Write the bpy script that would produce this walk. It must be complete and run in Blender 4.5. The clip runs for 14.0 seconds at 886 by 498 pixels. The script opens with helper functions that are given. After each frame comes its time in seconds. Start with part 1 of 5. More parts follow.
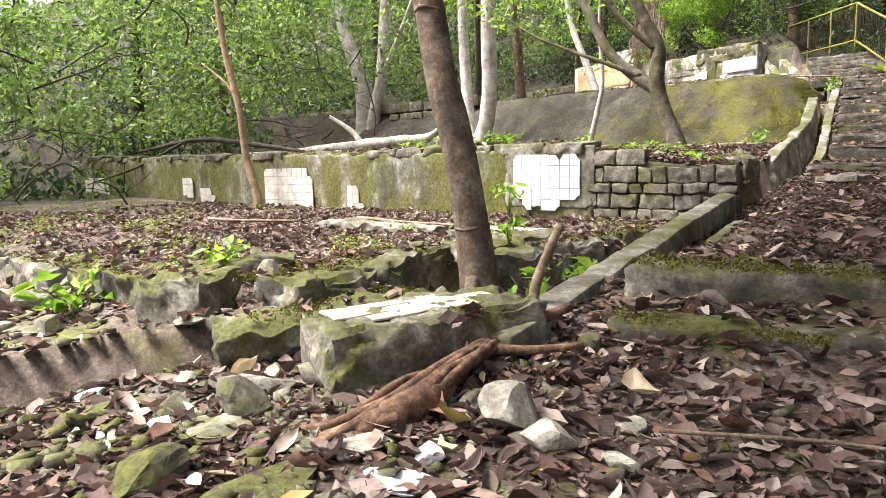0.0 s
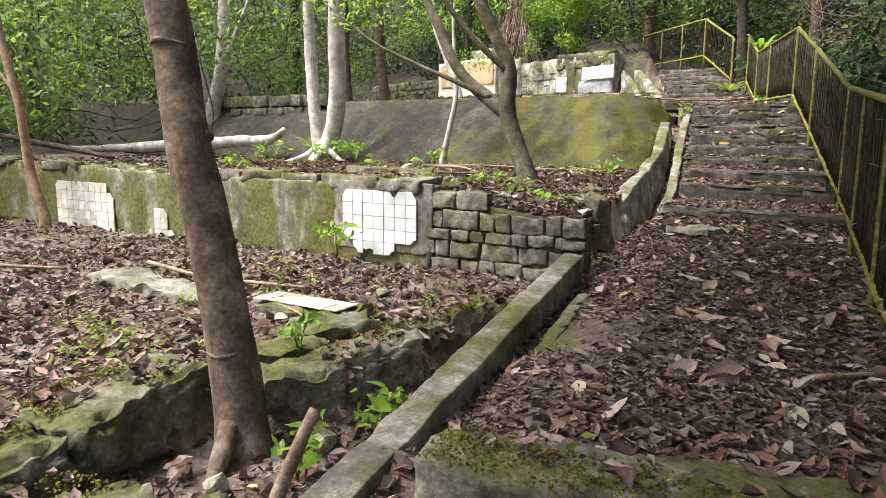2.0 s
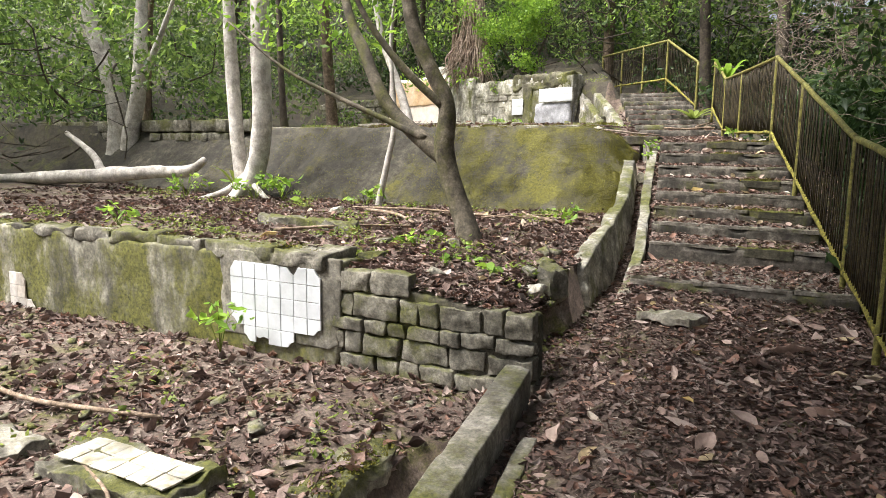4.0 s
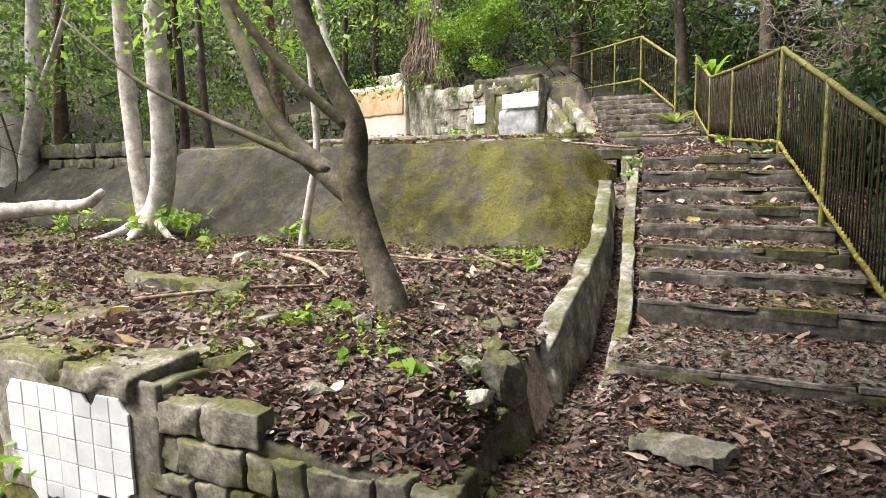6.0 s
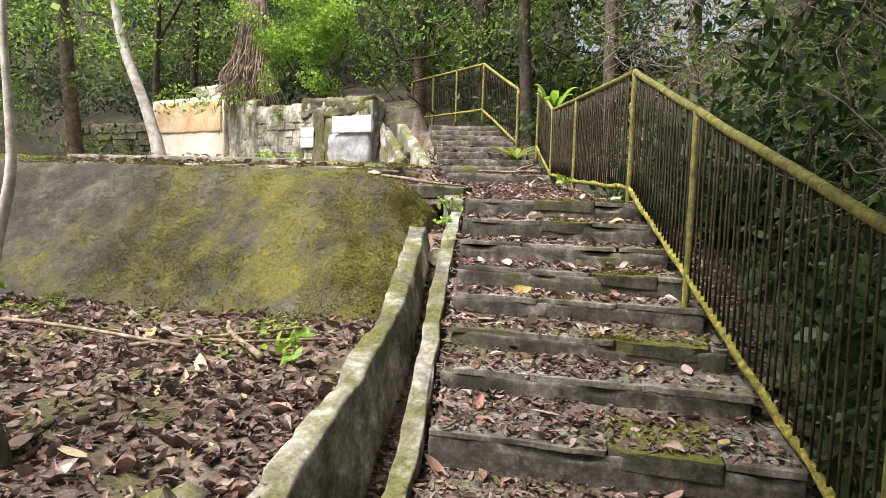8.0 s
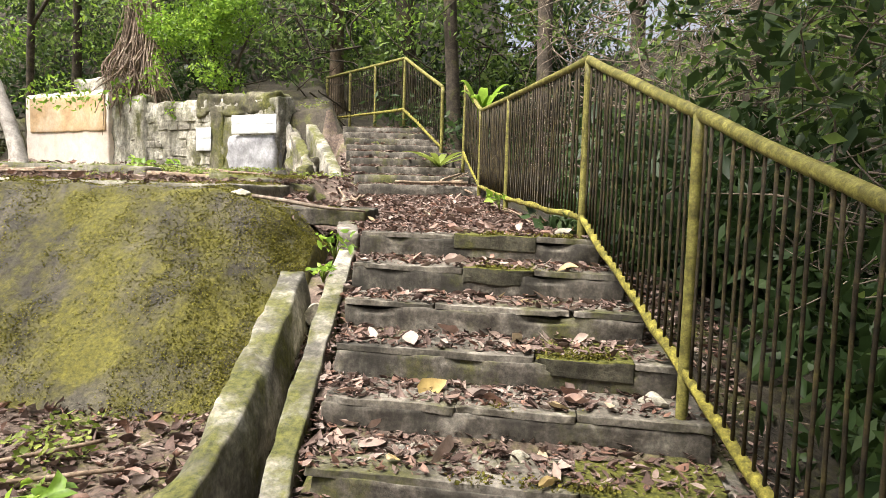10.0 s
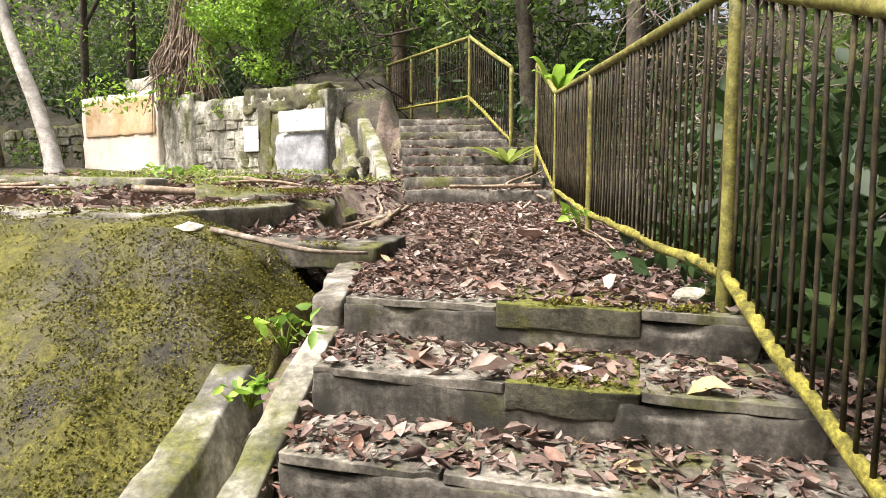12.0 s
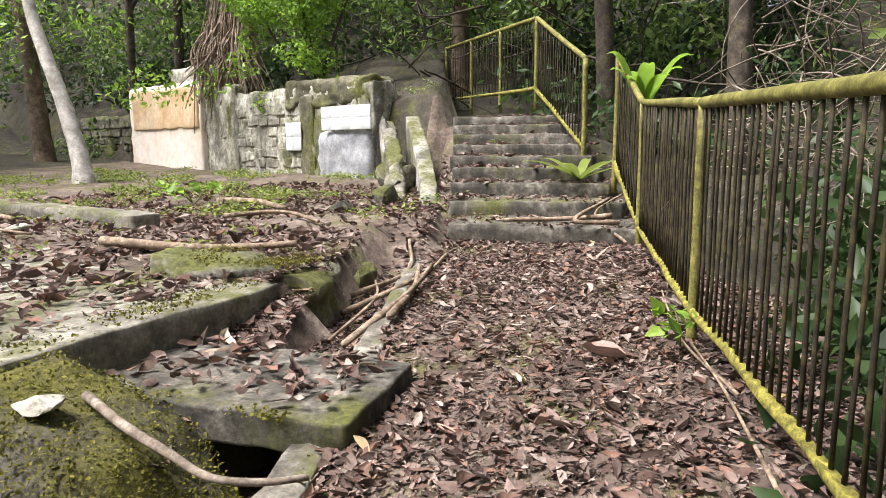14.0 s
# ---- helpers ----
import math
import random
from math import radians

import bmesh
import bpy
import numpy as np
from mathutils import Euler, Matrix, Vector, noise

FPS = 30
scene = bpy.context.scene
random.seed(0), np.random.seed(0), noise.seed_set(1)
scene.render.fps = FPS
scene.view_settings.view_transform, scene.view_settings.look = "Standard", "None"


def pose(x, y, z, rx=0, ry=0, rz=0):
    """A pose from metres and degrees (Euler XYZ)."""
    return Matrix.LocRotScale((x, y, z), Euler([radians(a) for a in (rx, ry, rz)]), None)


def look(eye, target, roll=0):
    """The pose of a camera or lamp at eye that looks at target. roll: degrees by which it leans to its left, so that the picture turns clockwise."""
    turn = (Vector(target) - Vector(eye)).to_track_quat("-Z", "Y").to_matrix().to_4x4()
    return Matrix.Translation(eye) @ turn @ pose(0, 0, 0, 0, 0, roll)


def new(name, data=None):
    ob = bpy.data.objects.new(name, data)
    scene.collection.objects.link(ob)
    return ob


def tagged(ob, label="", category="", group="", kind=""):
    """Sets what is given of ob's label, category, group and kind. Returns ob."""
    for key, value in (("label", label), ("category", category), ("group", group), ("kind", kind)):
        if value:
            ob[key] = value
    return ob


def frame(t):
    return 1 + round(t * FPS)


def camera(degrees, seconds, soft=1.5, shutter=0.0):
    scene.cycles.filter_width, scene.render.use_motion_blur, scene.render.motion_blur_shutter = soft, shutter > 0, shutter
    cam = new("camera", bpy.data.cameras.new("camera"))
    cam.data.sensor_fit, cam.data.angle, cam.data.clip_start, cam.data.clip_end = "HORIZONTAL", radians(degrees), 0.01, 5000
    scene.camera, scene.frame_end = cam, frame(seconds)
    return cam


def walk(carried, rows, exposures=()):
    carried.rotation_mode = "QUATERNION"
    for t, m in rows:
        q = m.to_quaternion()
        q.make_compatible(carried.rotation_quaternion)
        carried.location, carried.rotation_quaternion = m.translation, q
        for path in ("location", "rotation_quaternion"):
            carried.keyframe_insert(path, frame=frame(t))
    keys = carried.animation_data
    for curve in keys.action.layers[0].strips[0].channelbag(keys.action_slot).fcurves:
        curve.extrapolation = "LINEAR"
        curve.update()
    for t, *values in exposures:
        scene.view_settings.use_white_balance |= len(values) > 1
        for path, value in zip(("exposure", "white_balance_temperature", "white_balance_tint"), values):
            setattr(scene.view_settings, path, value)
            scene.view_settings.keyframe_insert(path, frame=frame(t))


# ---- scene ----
cam = camera(66.4, 14.0, 0.8)
METRES, EYE, TILT, LEAN, TURN = 14.4, 1.5, 0.0, 0.0, 41.3
ROWS = [
    (0.0, 0.0, 0.0, 0.0, -0.2, -7.5, 1.49),
    (0.5, 0.0147, 0.0175, 0.0018, -10.02, -10.19, -0.74),
    (1.0, 0.0304, 0.0485, 0.0241, -12.02, -9.28, -1.06),
    (1.5, 0.0346, 0.0727, 0.0342, -11.69, -9.21, -1.04),
    (2.0, 0.0467, 0.0921, 0.0432, -10.78, -9.13, -0.5),
    (2.5, 0.0594, 0.1108, 0.053, -9.41, -9.59, 0.57),
    (3.0, 0.0729, 0.1506, 0.0513, -9.83, -10.43, 0.48),
    (3.5, 0.0851, 0.1783, 0.0622, -13.1, -8.53, -1.51),
    (6.0, 0.1745, 0.3446, 0.0918, -16.06, -7.66, 1.08),
    (6.5, 0.1973, 0.3791, 0.0932, -23.48, -7.25, -1.37),
    (7.0, 0.2249, 0.4102, 0.0951, -28.16, -6.32, -1.94),
    (9.5, 0.3522, 0.5633, 0.1066, -27.43, -4.62, -1.14),
    (10.0, 0.3661, 0.5834, 0.1124, -33.63, -5.1, -1.69),
    (10.5, 0.3882, 0.6121, 0.1095, -38.28, -6.04, -1.76),
    (11.0, 0.4086, 0.6416, 0.1238, -33.01, -8.15, -1.11),
    (11.5, 0.4266, 0.6704, 0.1256, -23.37, -7.4, 0.02),
    (12.0, 0.458, 0.6947, 0.1269, -26.56, -6.13, -0.11),
    (12.5, 0.4797, 0.7209, 0.1399, -22.39, -2.83, 0.02),
    (13.0, 0.4966, 0.7523, 0.1375, -18.01, -3.42, 1.12),
    (13.5, 0.514, 0.7748, 0.156, -21.29, -6.97, 1.13),
    (14.0, 0.5261, 0.7967, 0.1685, -20.33, -8.67, 0.26),
]
walk(cam, [(t, pose(0, 0, EYE, TILT, LEAN, TURN) @ pose(METRES * x, METRES * y, METRES * z, 90 + pitch, roll, yaw)) for t, x, y, z, yaw, pitch, roll in ROWS],
     [(0.0, 1.45, 6300, 15), (0.5, 1.08, 6300, 15), (1.0, 1.12, 6300, 14), (2.0, 1.12, 6200, 13), (6.0, 1.08, 6250, 14), (9.5, 1.12, 6450, 14), (11.0, 1.42, 6500, 14), (12.0, 1.28, 6400, 15), (13.0, 1.08, 6250, 15), (14.0, 0.97, 6100, 15)])

# ---------- light ----------
world = bpy.data.worlds.new("sky")
scene.world = world
world.use_nodes = True
wn = world.node_tree
sky = wn.nodes.new("ShaderNodeTexSky")
sky.sky_type, sky.sun_disc = "NISHITA", False
sky.sun_elevation, sky.sun_rotation = radians(60), radians(235)
sky.air_density, sky.dust_density, sky.ozone_density = 1.0, 8.0, 0.5
haze = wn.nodes.new("ShaderNodeHueSaturation")
haze.inputs["Saturation"].default_value = 0.45
wn.links.new(sky.outputs[0], haze.inputs["Color"])
wn.links.new(haze.outputs[0], wn.nodes["Background"].inputs[0])
wn.nodes["Background"].inputs[1].default_value = 0.12
sun = new("sun", bpy.data.lights.new("sun", "SUN"))
sun.data.energy, sun.data.angle, sun.data.color = 5.0, radians(30), (1.0, 0.97, 0.9)
sun.matrix_world = look((0, 0, 40), (0.4, 0.3, 40 - 0.87))


# ---------- materials ----------
def material(name, colors, scale=4.0, fine=40.0, rough=0.9, bump=0.3, moss=0.0, stain=0.0, island=0.0, back=0.0, metal=0.0, moss_col=((0.022, 0.027, 0.006), (0.13, 0.13, 0.025)), up=0.0, obj=0.0, spec=0.3, streak=False, bump_d=0.012, grain=1.0, moss_x=None):
    """Grain at two scales over the colours given; moss grows in patches, more on faces that look up; stain darkens in patches."""
    m = bpy.data.materials.new(name)
    m.use_nodes = True
    nt = m.node_tree
    N, L = nt.nodes, nt.links
    bsdf = N["Principled BSDF"]
    bsdf.inputs["Roughness"].default_value = rough
    bsdf.inputs["Metallic"].default_value = metal
    bsdf.inputs["Specular IOR Level"].default_value = spec
    geo = N.new("ShaderNodeNewGeometry")
    pos = geo.outputs["Position"]

    def noise_tex(s, detail=6.0, r=0.6, stretch=None):
        n = N.new("ShaderNodeTexNoise")
        n.inputs["Scale"].default_value, n.inputs["Detail"].default_value, n.inputs["Roughness"].default_value = s, detail, r
        if stretch:
            mp = N.new("ShaderNodeMapping")
            mp.inputs["Scale"].default_value = stretch
            L.new(pos, mp.inputs[0])
            L.new(mp.outputs[0], n.inputs["Vector"])
        else:
            L.new(pos, n.inputs["Vector"])
        return n.outputs["Fac"]

    def ramp(fac, stops):
        r = N.new("ShaderNodeValToRGB")
        while len(r.color_ramp.elements) < len(stops):
            r.color_ramp.elements.new(0.5)
        for e, (p, c) in zip(r.color_ramp.elements, stops):
            e.position, e.color = p, (*c, 1) if len(c) == 3 else c
        L.new(fac, r.inputs[0])
        return r.outputs[0]

    def mix(fac, a, b, mode="MIX"):
        x = N.new("ShaderNodeMix")
        x.data_type, x.blend_type = "RGBA", mode
        for v, s in ((fac, x.inputs[0]), (a, x.inputs[6]), (b, x.inputs[7])):
            if isinstance(v, (int, float)):
                s.default_value = v
            elif isinstance(v, tuple):
                s.default_value = (*v, 1)
            else:
                L.new(v, s)
        return x.outputs[2]

    def arith(op, a, b):
        x = N.new("ShaderNodeMath")
        x.operation, x.use_clamp = op, True
        for v, s in ((a, x.inputs[0]), (b, x.inputs[1])):
            if isinstance(v, (int, float)):
                s.default_value = v
            else:
                L.new(v, s)
        return x.outputs[0]

    big, small = noise_tex(scale), noise_tex(fine, 8.0, 0.7)
    n = len(colors)
    if island:
        fac = geo.outputs["Random Per Island"]
        col = ramp(fac, [(i / max(1, n - 1), c) for i, c in enumerate(colors)])
        col = mix(island, col, mix(1.0, col, ramp(small, [(0.3, (0.45, 0.45, 0.45)), (0.7, (1.3, 1.3, 1.3))]), "MULTIPLY"))
    else:
        col = ramp(big, [(0.3 + 0.4 * i / max(1, n - 1), c) for i, c in enumerate(colors)])
        col = mix(0.7 * grain, col, mix(1.0, col, ramp(small, [(0.32, (0.3, 0.3, 0.29)), (0.5, (0.9, 0.9, 0.9)), (0.68, (1.6, 1.58, 1.5))]), "MULTIPLY"))
        mid = noise_tex(fine * 0.28, 5.0, 0.6)
        col = mix(0.75 * grain, col, mix(1.0, col, ramp(mid, [(0.35, (0.45, 0.44, 0.42)), (0.65, (1.4, 1.4, 1.38))]), "MULTIPLY"))
    if obj:
        info = N.new("ShaderNodeObjectInfo")
        col = mix(obj, col, mix(1.0, col, ramp(info.outputs["Random"], [(0, (0.55, 0.55, 0.52)), (1, (1.3, 1.28, 1.25))]), "MULTIPLY"))
    if stain:
        s = noise_tex(1.3, 7.0, 0.68, (1.6, 1.6, 0.35) if streak else None)
        col = mix(arith("MULTIPLY", ramp(s, [(0.47, (0, 0, 0)), (0.62, (1, 1, 1))]), stain), col, (0.028, 0.026, 0.02))
    if moss:
        a = noise_tex(1.7, 8.0, 0.65, (1.0, 1.0, 0.45) if streak else None)
        if moss_x:
            sx = N.new("ShaderNodeSeparateXYZ")
            L.new(pos, sx.inputs[0])
            mr = N.new("ShaderNodeMapRange")
            L.new(sx.outputs[0], mr.inputs["Value"])
            for key, v in zip(("From Min", "From Max", "To Min", "To Max"), moss_x):
                mr.inputs[key].default_value = v
            a = arith("ADD", a, mr.outputs[0])
        if up:
            sep = N.new("ShaderNodeSeparateXYZ")
            L.new(geo.outputs["Normal"], sep.inputs[0])
            a = arith("ADD", a, arith("MULTIPLY", sep.outputs[2], up))
        f = ramp(arith("ADD", a, arith("MULTIPLY", noise_tex(fine * 0.35, 6.0, 0.7), 0.25)), [(0.76 - 0.3 * moss, (0, 0, 0)), (0.92 - 0.3 * moss, (1, 1, 1))])
        mc = ramp(noise_tex(fine * 0.8, 6.0, 0.75), [(0.34, moss_col[0]), (0.66, moss_col[1])])
        col = mix(arith("MULTIPLY", f, 0.92), col, mc)
    L.new(col, bsdf.inputs["Base Color"])
    if bump:
        b = N.new("ShaderNodeBump")
        b.inputs["Strength"].default_value, b.inputs["Distance"].default_value = bump, bump_d
        L.new(arith("ADD", arith("MULTIPLY", noise_tex(fine * 0.3, 8.0, 0.65), 0.75), arith("MULTIPLY", small, 0.25)), b.inputs["Height"])
        L.new(b.outputs[0], bsdf.inputs["Normal"])
    if back:
        tr = N.new("ShaderNodeBsdfTranslucent")
        L.new(col, tr.inputs[0])
        ms = N.new("ShaderNodeMixShader")
        ms.inputs[0].default_value = back
        out = N["Material Output"]
        L.new(bsdf.outputs[0], ms.inputs[1])
        L.new(tr.outputs[0], ms.inputs[2])
        L.new(ms.outputs[0], out.inputs[0])
    return m


M_soil = material("soil", [(0.05, 0.036, 0.028), (0.11, 0.08, 0.062), (0.2, 0.16, 0.13)], 2.0, 55, moss=0.42, bump=1.0, bump_d=0.02)
M_plaster = material("mossy_plaster", [(0.12, 0.11, 0.08), (0.26, 0.245, 0.19), (0.42, 0.395, 0.33)], 2.2, 30, moss=0.8, stain=0.8, streak=True, bump=0.9, moss_col=((0.025, 0.028, 0.006), (0.17, 0.165, 0.03)))
M_mosswall = material("moss_covered_concrete", [(0.028, 0.025, 0.018), (0.056, 0.05, 0.036), (0.1, 0.09, 0.066)], 1.6, 34, moss=0.5, stain=0.75, streak=True, bump=1.0, moss_col=((0.03, 0.029, 0.006), (0.145, 0.133, 0.02)), bump_d=0.03, moss_x=(-9.0, -4.2, -0.12, 0.1))
M_stone = material("weathered_stone", [(0.11, 0.1, 0.078), (0.21, 0.195, 0.155), (0.32, 0.3, 0.25)], 6.0, 45, moss=0.5, up=0.12, obj=0.4, stain=0.5, bump=0.9)
M_mortar = material("dark_mossy_mortar", [(0.04, 0.036, 0.026), (0.08, 0.072, 0.052), (0.14, 0.13, 0.1)], 5.0, 45, moss=0.55, bump=0.9)
M_mossrock = material("mossy_stone", [(0.08, 0.073, 0.055), (0.2, 0.185, 0.15), (0.38, 0.36, 0.3)], 6.0, 40, moss=0.42, up=0.14, obj=0.4, stain=0.7, bump=1.0, bump_d=0.02)
M_cleanrock = material("pale_rubble", [(0.22, 0.2, 0.16), (0.34, 0.32, 0.26), (0.45, 0.43, 0.37)], 8.0, 50, moss=0.2, up=0.1, obj=0.5, bump=0.7)
M_concrete = material("grey_concrete", [(0.13, 0.117, 0.088), (0.22, 0.203, 0.162), (0.33, 0.31, 0.265)], 3.0, 40, moss=0.32, up=0.1, stain=0.6, bump=0.6, grain=0.9)
M_gutter = material("pale_worn_concrete", [(0.17, 0.157, 0.122), (0.31, 0.29, 0.24), (0.47, 0.45, 0.395)], 3.5, 32, moss=0.46, up=0.08, stain=0.8, bump=0.7, grain=0.95)
# streaky stain, with the shade of the risers darkened into the colour
M_step = material("stained_shaded_step_concrete", [(0.045, 0.039, 0.031), (0.105, 0.093, 0.076), (0.23, 0.21, 0.175)], 7.0, 42, moss=0.3, up=0.05, stain=0.95, streak=True, bump=0.9)
M_tread = material("worn_tread_concrete", [(0.09, 0.08, 0.063), (0.18, 0.162, 0.132), (0.3, 0.275, 0.235)], 6.0, 40, moss=0.26, up=0.04, stain=0.8, bump=0.9)
M_mosscap = material("moss_grown_concrete", [(0.035, 0.033, 0.022), (0.065, 0.06, 0.04), (0.1, 0.092, 0.066)], 4.0, 40, moss=0.22, up=0.5, bump=1.0, bump_d=0.02, moss_col=((0.03, 0.034, 0.006), (0.15, 0.15, 0.022)))
M_tile = material("white_glazed_tile", [(0.5, 0.52, 0.51), (0.62, 0.64, 0.64), (0.7, 0.72, 0.72)], 3.0, 25, rough=0.3, bump=0.05, stain=0.12, obj=0.25, spec=0.5, grain=0.1)
M_tile_dirty = material("stained_tile", [(0.46, 0.36, 0.26), (0.66, 0.61, 0.54), (0.76, 0.74, 0.7)], 2.2, 20, rough=0.45, bump=0.08, stain=0.35, obj=0.3, spec=0.4, grain=0.35)
M_tile_floor = material("yellowed_tile", [(0.36, 0.29, 0.14), (0.57, 0.53, 0.41), (0.68, 0.66, 0.6)], 9.0, 24, rough=0.5, bump=0.4, stain=0.65, obj=0.2, grain=0.45)
M_orange = material("orange_panel_plaster", [(0.46, 0.29, 0.15), (0.58, 0.41, 0.24), (0.68, 0.55, 0.4)], 1.6, 25, bump=0.15, stain=0.1, grain=0.3)
M_cream = material("cream_panel_plaster", [(0.6, 0.47, 0.36), (0.72, 0.63, 0.54), (0.8, 0.75, 0.69)], 1.3, 25, bump=0.15, stain=0.08, grain=0.25)
M_paleplaster = material("pale_flaking_plaster", [(0.2, 0.185, 0.135), (0.42, 0.4, 0.33), (0.62, 0.6, 0.54)], 2.6, 22, moss=0.46, stain=0.7, streak=True, bump=0.9)
M_darkplaster = material("dark_mossy_render", [(0.06, 0.055, 0.035), (0.12, 0.11, 0.075), (0.22, 0.205, 0.15)], 2.4, 25, moss=0.6, stain=0.6, streak=True, bump=0.9)
M_grey = material("grey_render", [(0.2, 0.2, 0.21), (0.3, 0.3, 0.31), (0.38, 0.38, 0.38)], 4.0, 25, bump=0.3, stain=0.3, grain=0.5)
M_rail = material("yellow_green_mossy_paint", [(0.075, 0.068, 0.016), (0.16, 0.146, 0.034), (0.25, 0.23, 0.065)], 14.0, 90, rough=0.65, bump=0.5, moss=0.25, bump_d=0.006, grain=0.9)
M_rail_low = material("yellow_moss_on_rail", [(0.07, 0.065, 0.015), (0.17, 0.15, 0.025), (0.3, 0.265, 0.05)], 18.0, 80, rough=0.9, bump=0.9, bump_d=0.01)
M_picket = material("rusted_dark_bar", [(0.014, 0.011, 0.006), (0.034, 0.025, 0.011), (0.07, 0.056, 0.018)], 12.0, 70, rough=0.8, bump=0.4, bump_d=0.004)
M_bark_brown = material("brown_bark", [(0.075, 0.052, 0.036), (0.16, 0.115, 0.08), (0.27, 0.21, 0.155)], 5.0, 40, stain=0.4, moss=0.28, bump=0.9, grain=0.8, streak=True)
M_bark_mossy = material("mossy_grey_brown_bark", [(0.05, 0.042, 0.03), (0.11, 0.093, 0.066), (0.21, 0.18, 0.135)], 6.0, 40, stain=0.4, moss=0.42, bump=1.0, grain=0.9, streak=True)
M_bark_pale = material("pale_grey_bark", [(0.3, 0.27, 0.23), (0.5, 0.46, 0.41), (0.68, 0.64, 0.58)], 5.0, 30, stain=0.3, moss=0.15, bump=0.5, grain=0.55, streak=True)
M_bark_tan = material("tan_bark", [(0.2, 0.13, 0.075), (0.3, 0.2, 0.12), (0.36, 0.26, 0.17)], 6.0, 40, stain=0.2, bump=0.5, grain=0.6, streak=True)
M_bark_dark = material("dark_bark", [(0.03, 0.024, 0.017), (0.06, 0.048, 0.034), (0.1, 0.08, 0.06)], 5.0, 30, moss=0.2, bump=0.7)
M_root = material("hanging_roots", [(0.12, 0.085, 0.062), (0.25, 0.19, 0.145), (0.4, 0.32, 0.26)], 6.0, 40, bump=0.6)
M_deadwood = material("dead_wood", [(0.11, 0.075, 0.05), (0.22, 0.16, 0.11), (0.34, 0.27, 0.2)], 9.0, 50, moss=0.1, bump=0.7)
M_rootwood = material("crumbling_red_brown_wood", [(0.07, 0.038, 0.024), (0.16, 0.09, 0.055), (0.28, 0.18, 0.12)], 14.0, 60, bump=1.0)
M_twig = material("dry_twigs", [(0.1, 0.075, 0.055), (0.19, 0.15, 0.115), (0.32, 0.27, 0.22)], 9.0, 50, bump=0.3)
M_litter = material("dry_leaf", [(0.045, 0.03, 0.023), (0.1, 0.066, 0.052), (0.17, 0.116, 0.095), (0.07, 0.045, 0.036), (0.26, 0.19, 0.158), (0.12, 0.075, 0.058), (0.21, 0.115, 0.079), (0.34, 0.275, 0.233), (0.08, 0.053, 0.041)], 3.0, 30, rough=0.8, bump=0, island=0.8, back=0.12, spec=0.2)
M_litter_big = material("large_dry_leaf", [(0.2, 0.12, 0.085), (0.34, 0.24, 0.19), (0.44, 0.34, 0.28), (0.26, 0.13, 0.085), (0.5, 0.42, 0.35), (0.38, 0.27, 0.08)], 3.0, 25, rough=0.6, bump=0, island=0.6, back=0.15, spec=0.5)
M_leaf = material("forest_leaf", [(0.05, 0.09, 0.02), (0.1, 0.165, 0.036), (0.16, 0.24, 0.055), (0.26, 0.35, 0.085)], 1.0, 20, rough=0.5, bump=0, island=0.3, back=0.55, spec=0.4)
# lighter leaf copy: sunlight put into the colour, besides naturally bright plants
M_leaf_lit = material("bright_sunlit_leaf", [(0.12, 0.22, 0.025), (0.2, 0.34, 0.04), (0.34, 0.5, 0.06)], 1.0, 20, rough=0.5, bump=0, island=0.3, back=0.5, spec=0.4)
# darker leaf copy: deep shade put into the colour, besides dark glossy shrubs
M_leaf_dark = material("dark_glossy_shaded_leaf", [(0.02, 0.04, 0.013), (0.038, 0.07, 0.02), (0.065, 0.105, 0.03)], 1.0, 20, rough=0.45, bump=0, island=0.3, back=0.4, spec=0.3)
M_moss = material("moss_tufts", [(0.07, 0.067, 0.01), (0.1, 0.095, 0.014), (0.14, 0.13, 0.019), (0.2, 0.185, 0.029)], 1.0, 20, rough=0.9, bump=0, island=0.3, back=0.3)
M_weed = material("weed_leaf", [(0.1, 0.14, 0.025), (0.17, 0.22, 0.04), (0.27, 0.3, 0.06)], 1.0, 20, rough=0.55, bump=0, island=0.3, back=0.4)
M_hill = material("forest_floor_and_shade", [(0.02, 0.018, 0.012), (0.045, 0.038, 0.026), (0.07, 0.06, 0.04)], 1.0, 25, moss=0.35, bump=0.8, bump_d=0.06)


# ---------- mesh helpers ----------
def smooth(me):
    me.polygons.foreach_set("use_smooth", [True] * len(me.polygons))
    return me


def mesh_of(name, verts, faces, mat, soft=True):
    me = bpy.data.meshes.new(name)
    me.from_pydata([tuple(v) for v in verts], [], faces)
    me.materials.append(mat)
    if soft:
        smooth(me)
    return me


def tri_mesh(name, V, F, mat):
    """A mesh from numpy arrays of points and of triangles or quads."""
    me = bpy.data.meshes.new(name)
    V, F = np.asarray(V, np.float32), np.asarray(F, np.int32)
    k = F.shape[1]
    me.vertices.add(len(V))
    me.vertices.foreach_set("co", V.ravel())
    me.loops.add(F.size)
    me.loops.foreach_set("vertex_index", F.ravel())
    me.polygons.add(len(F))
    me.polygons.foreach_set("loop_start", np.arange(0, F.size, k, dtype=np.int32))
    me.polygons.foreach_set("loop_total", np.full(len(F), k, np.int32))
    me.update(calc_edges=True)
    me.materials.append(mat)
    return me


def thing(name, label, category, at=(0, 0, 0), group="", kind=""):
    ob = new(name)
    ob.location = at
    return tagged(ob, label, category, group, kind)


def part(name, me, parent, label="", at=(0, 0, 0), turn=None):
    ob = new(name, me)
    ob.parent = parent
    ob.location = at
    if turn:
        ob.rotation_euler = [radians(a) for a in turn]
    return tagged(ob, label)


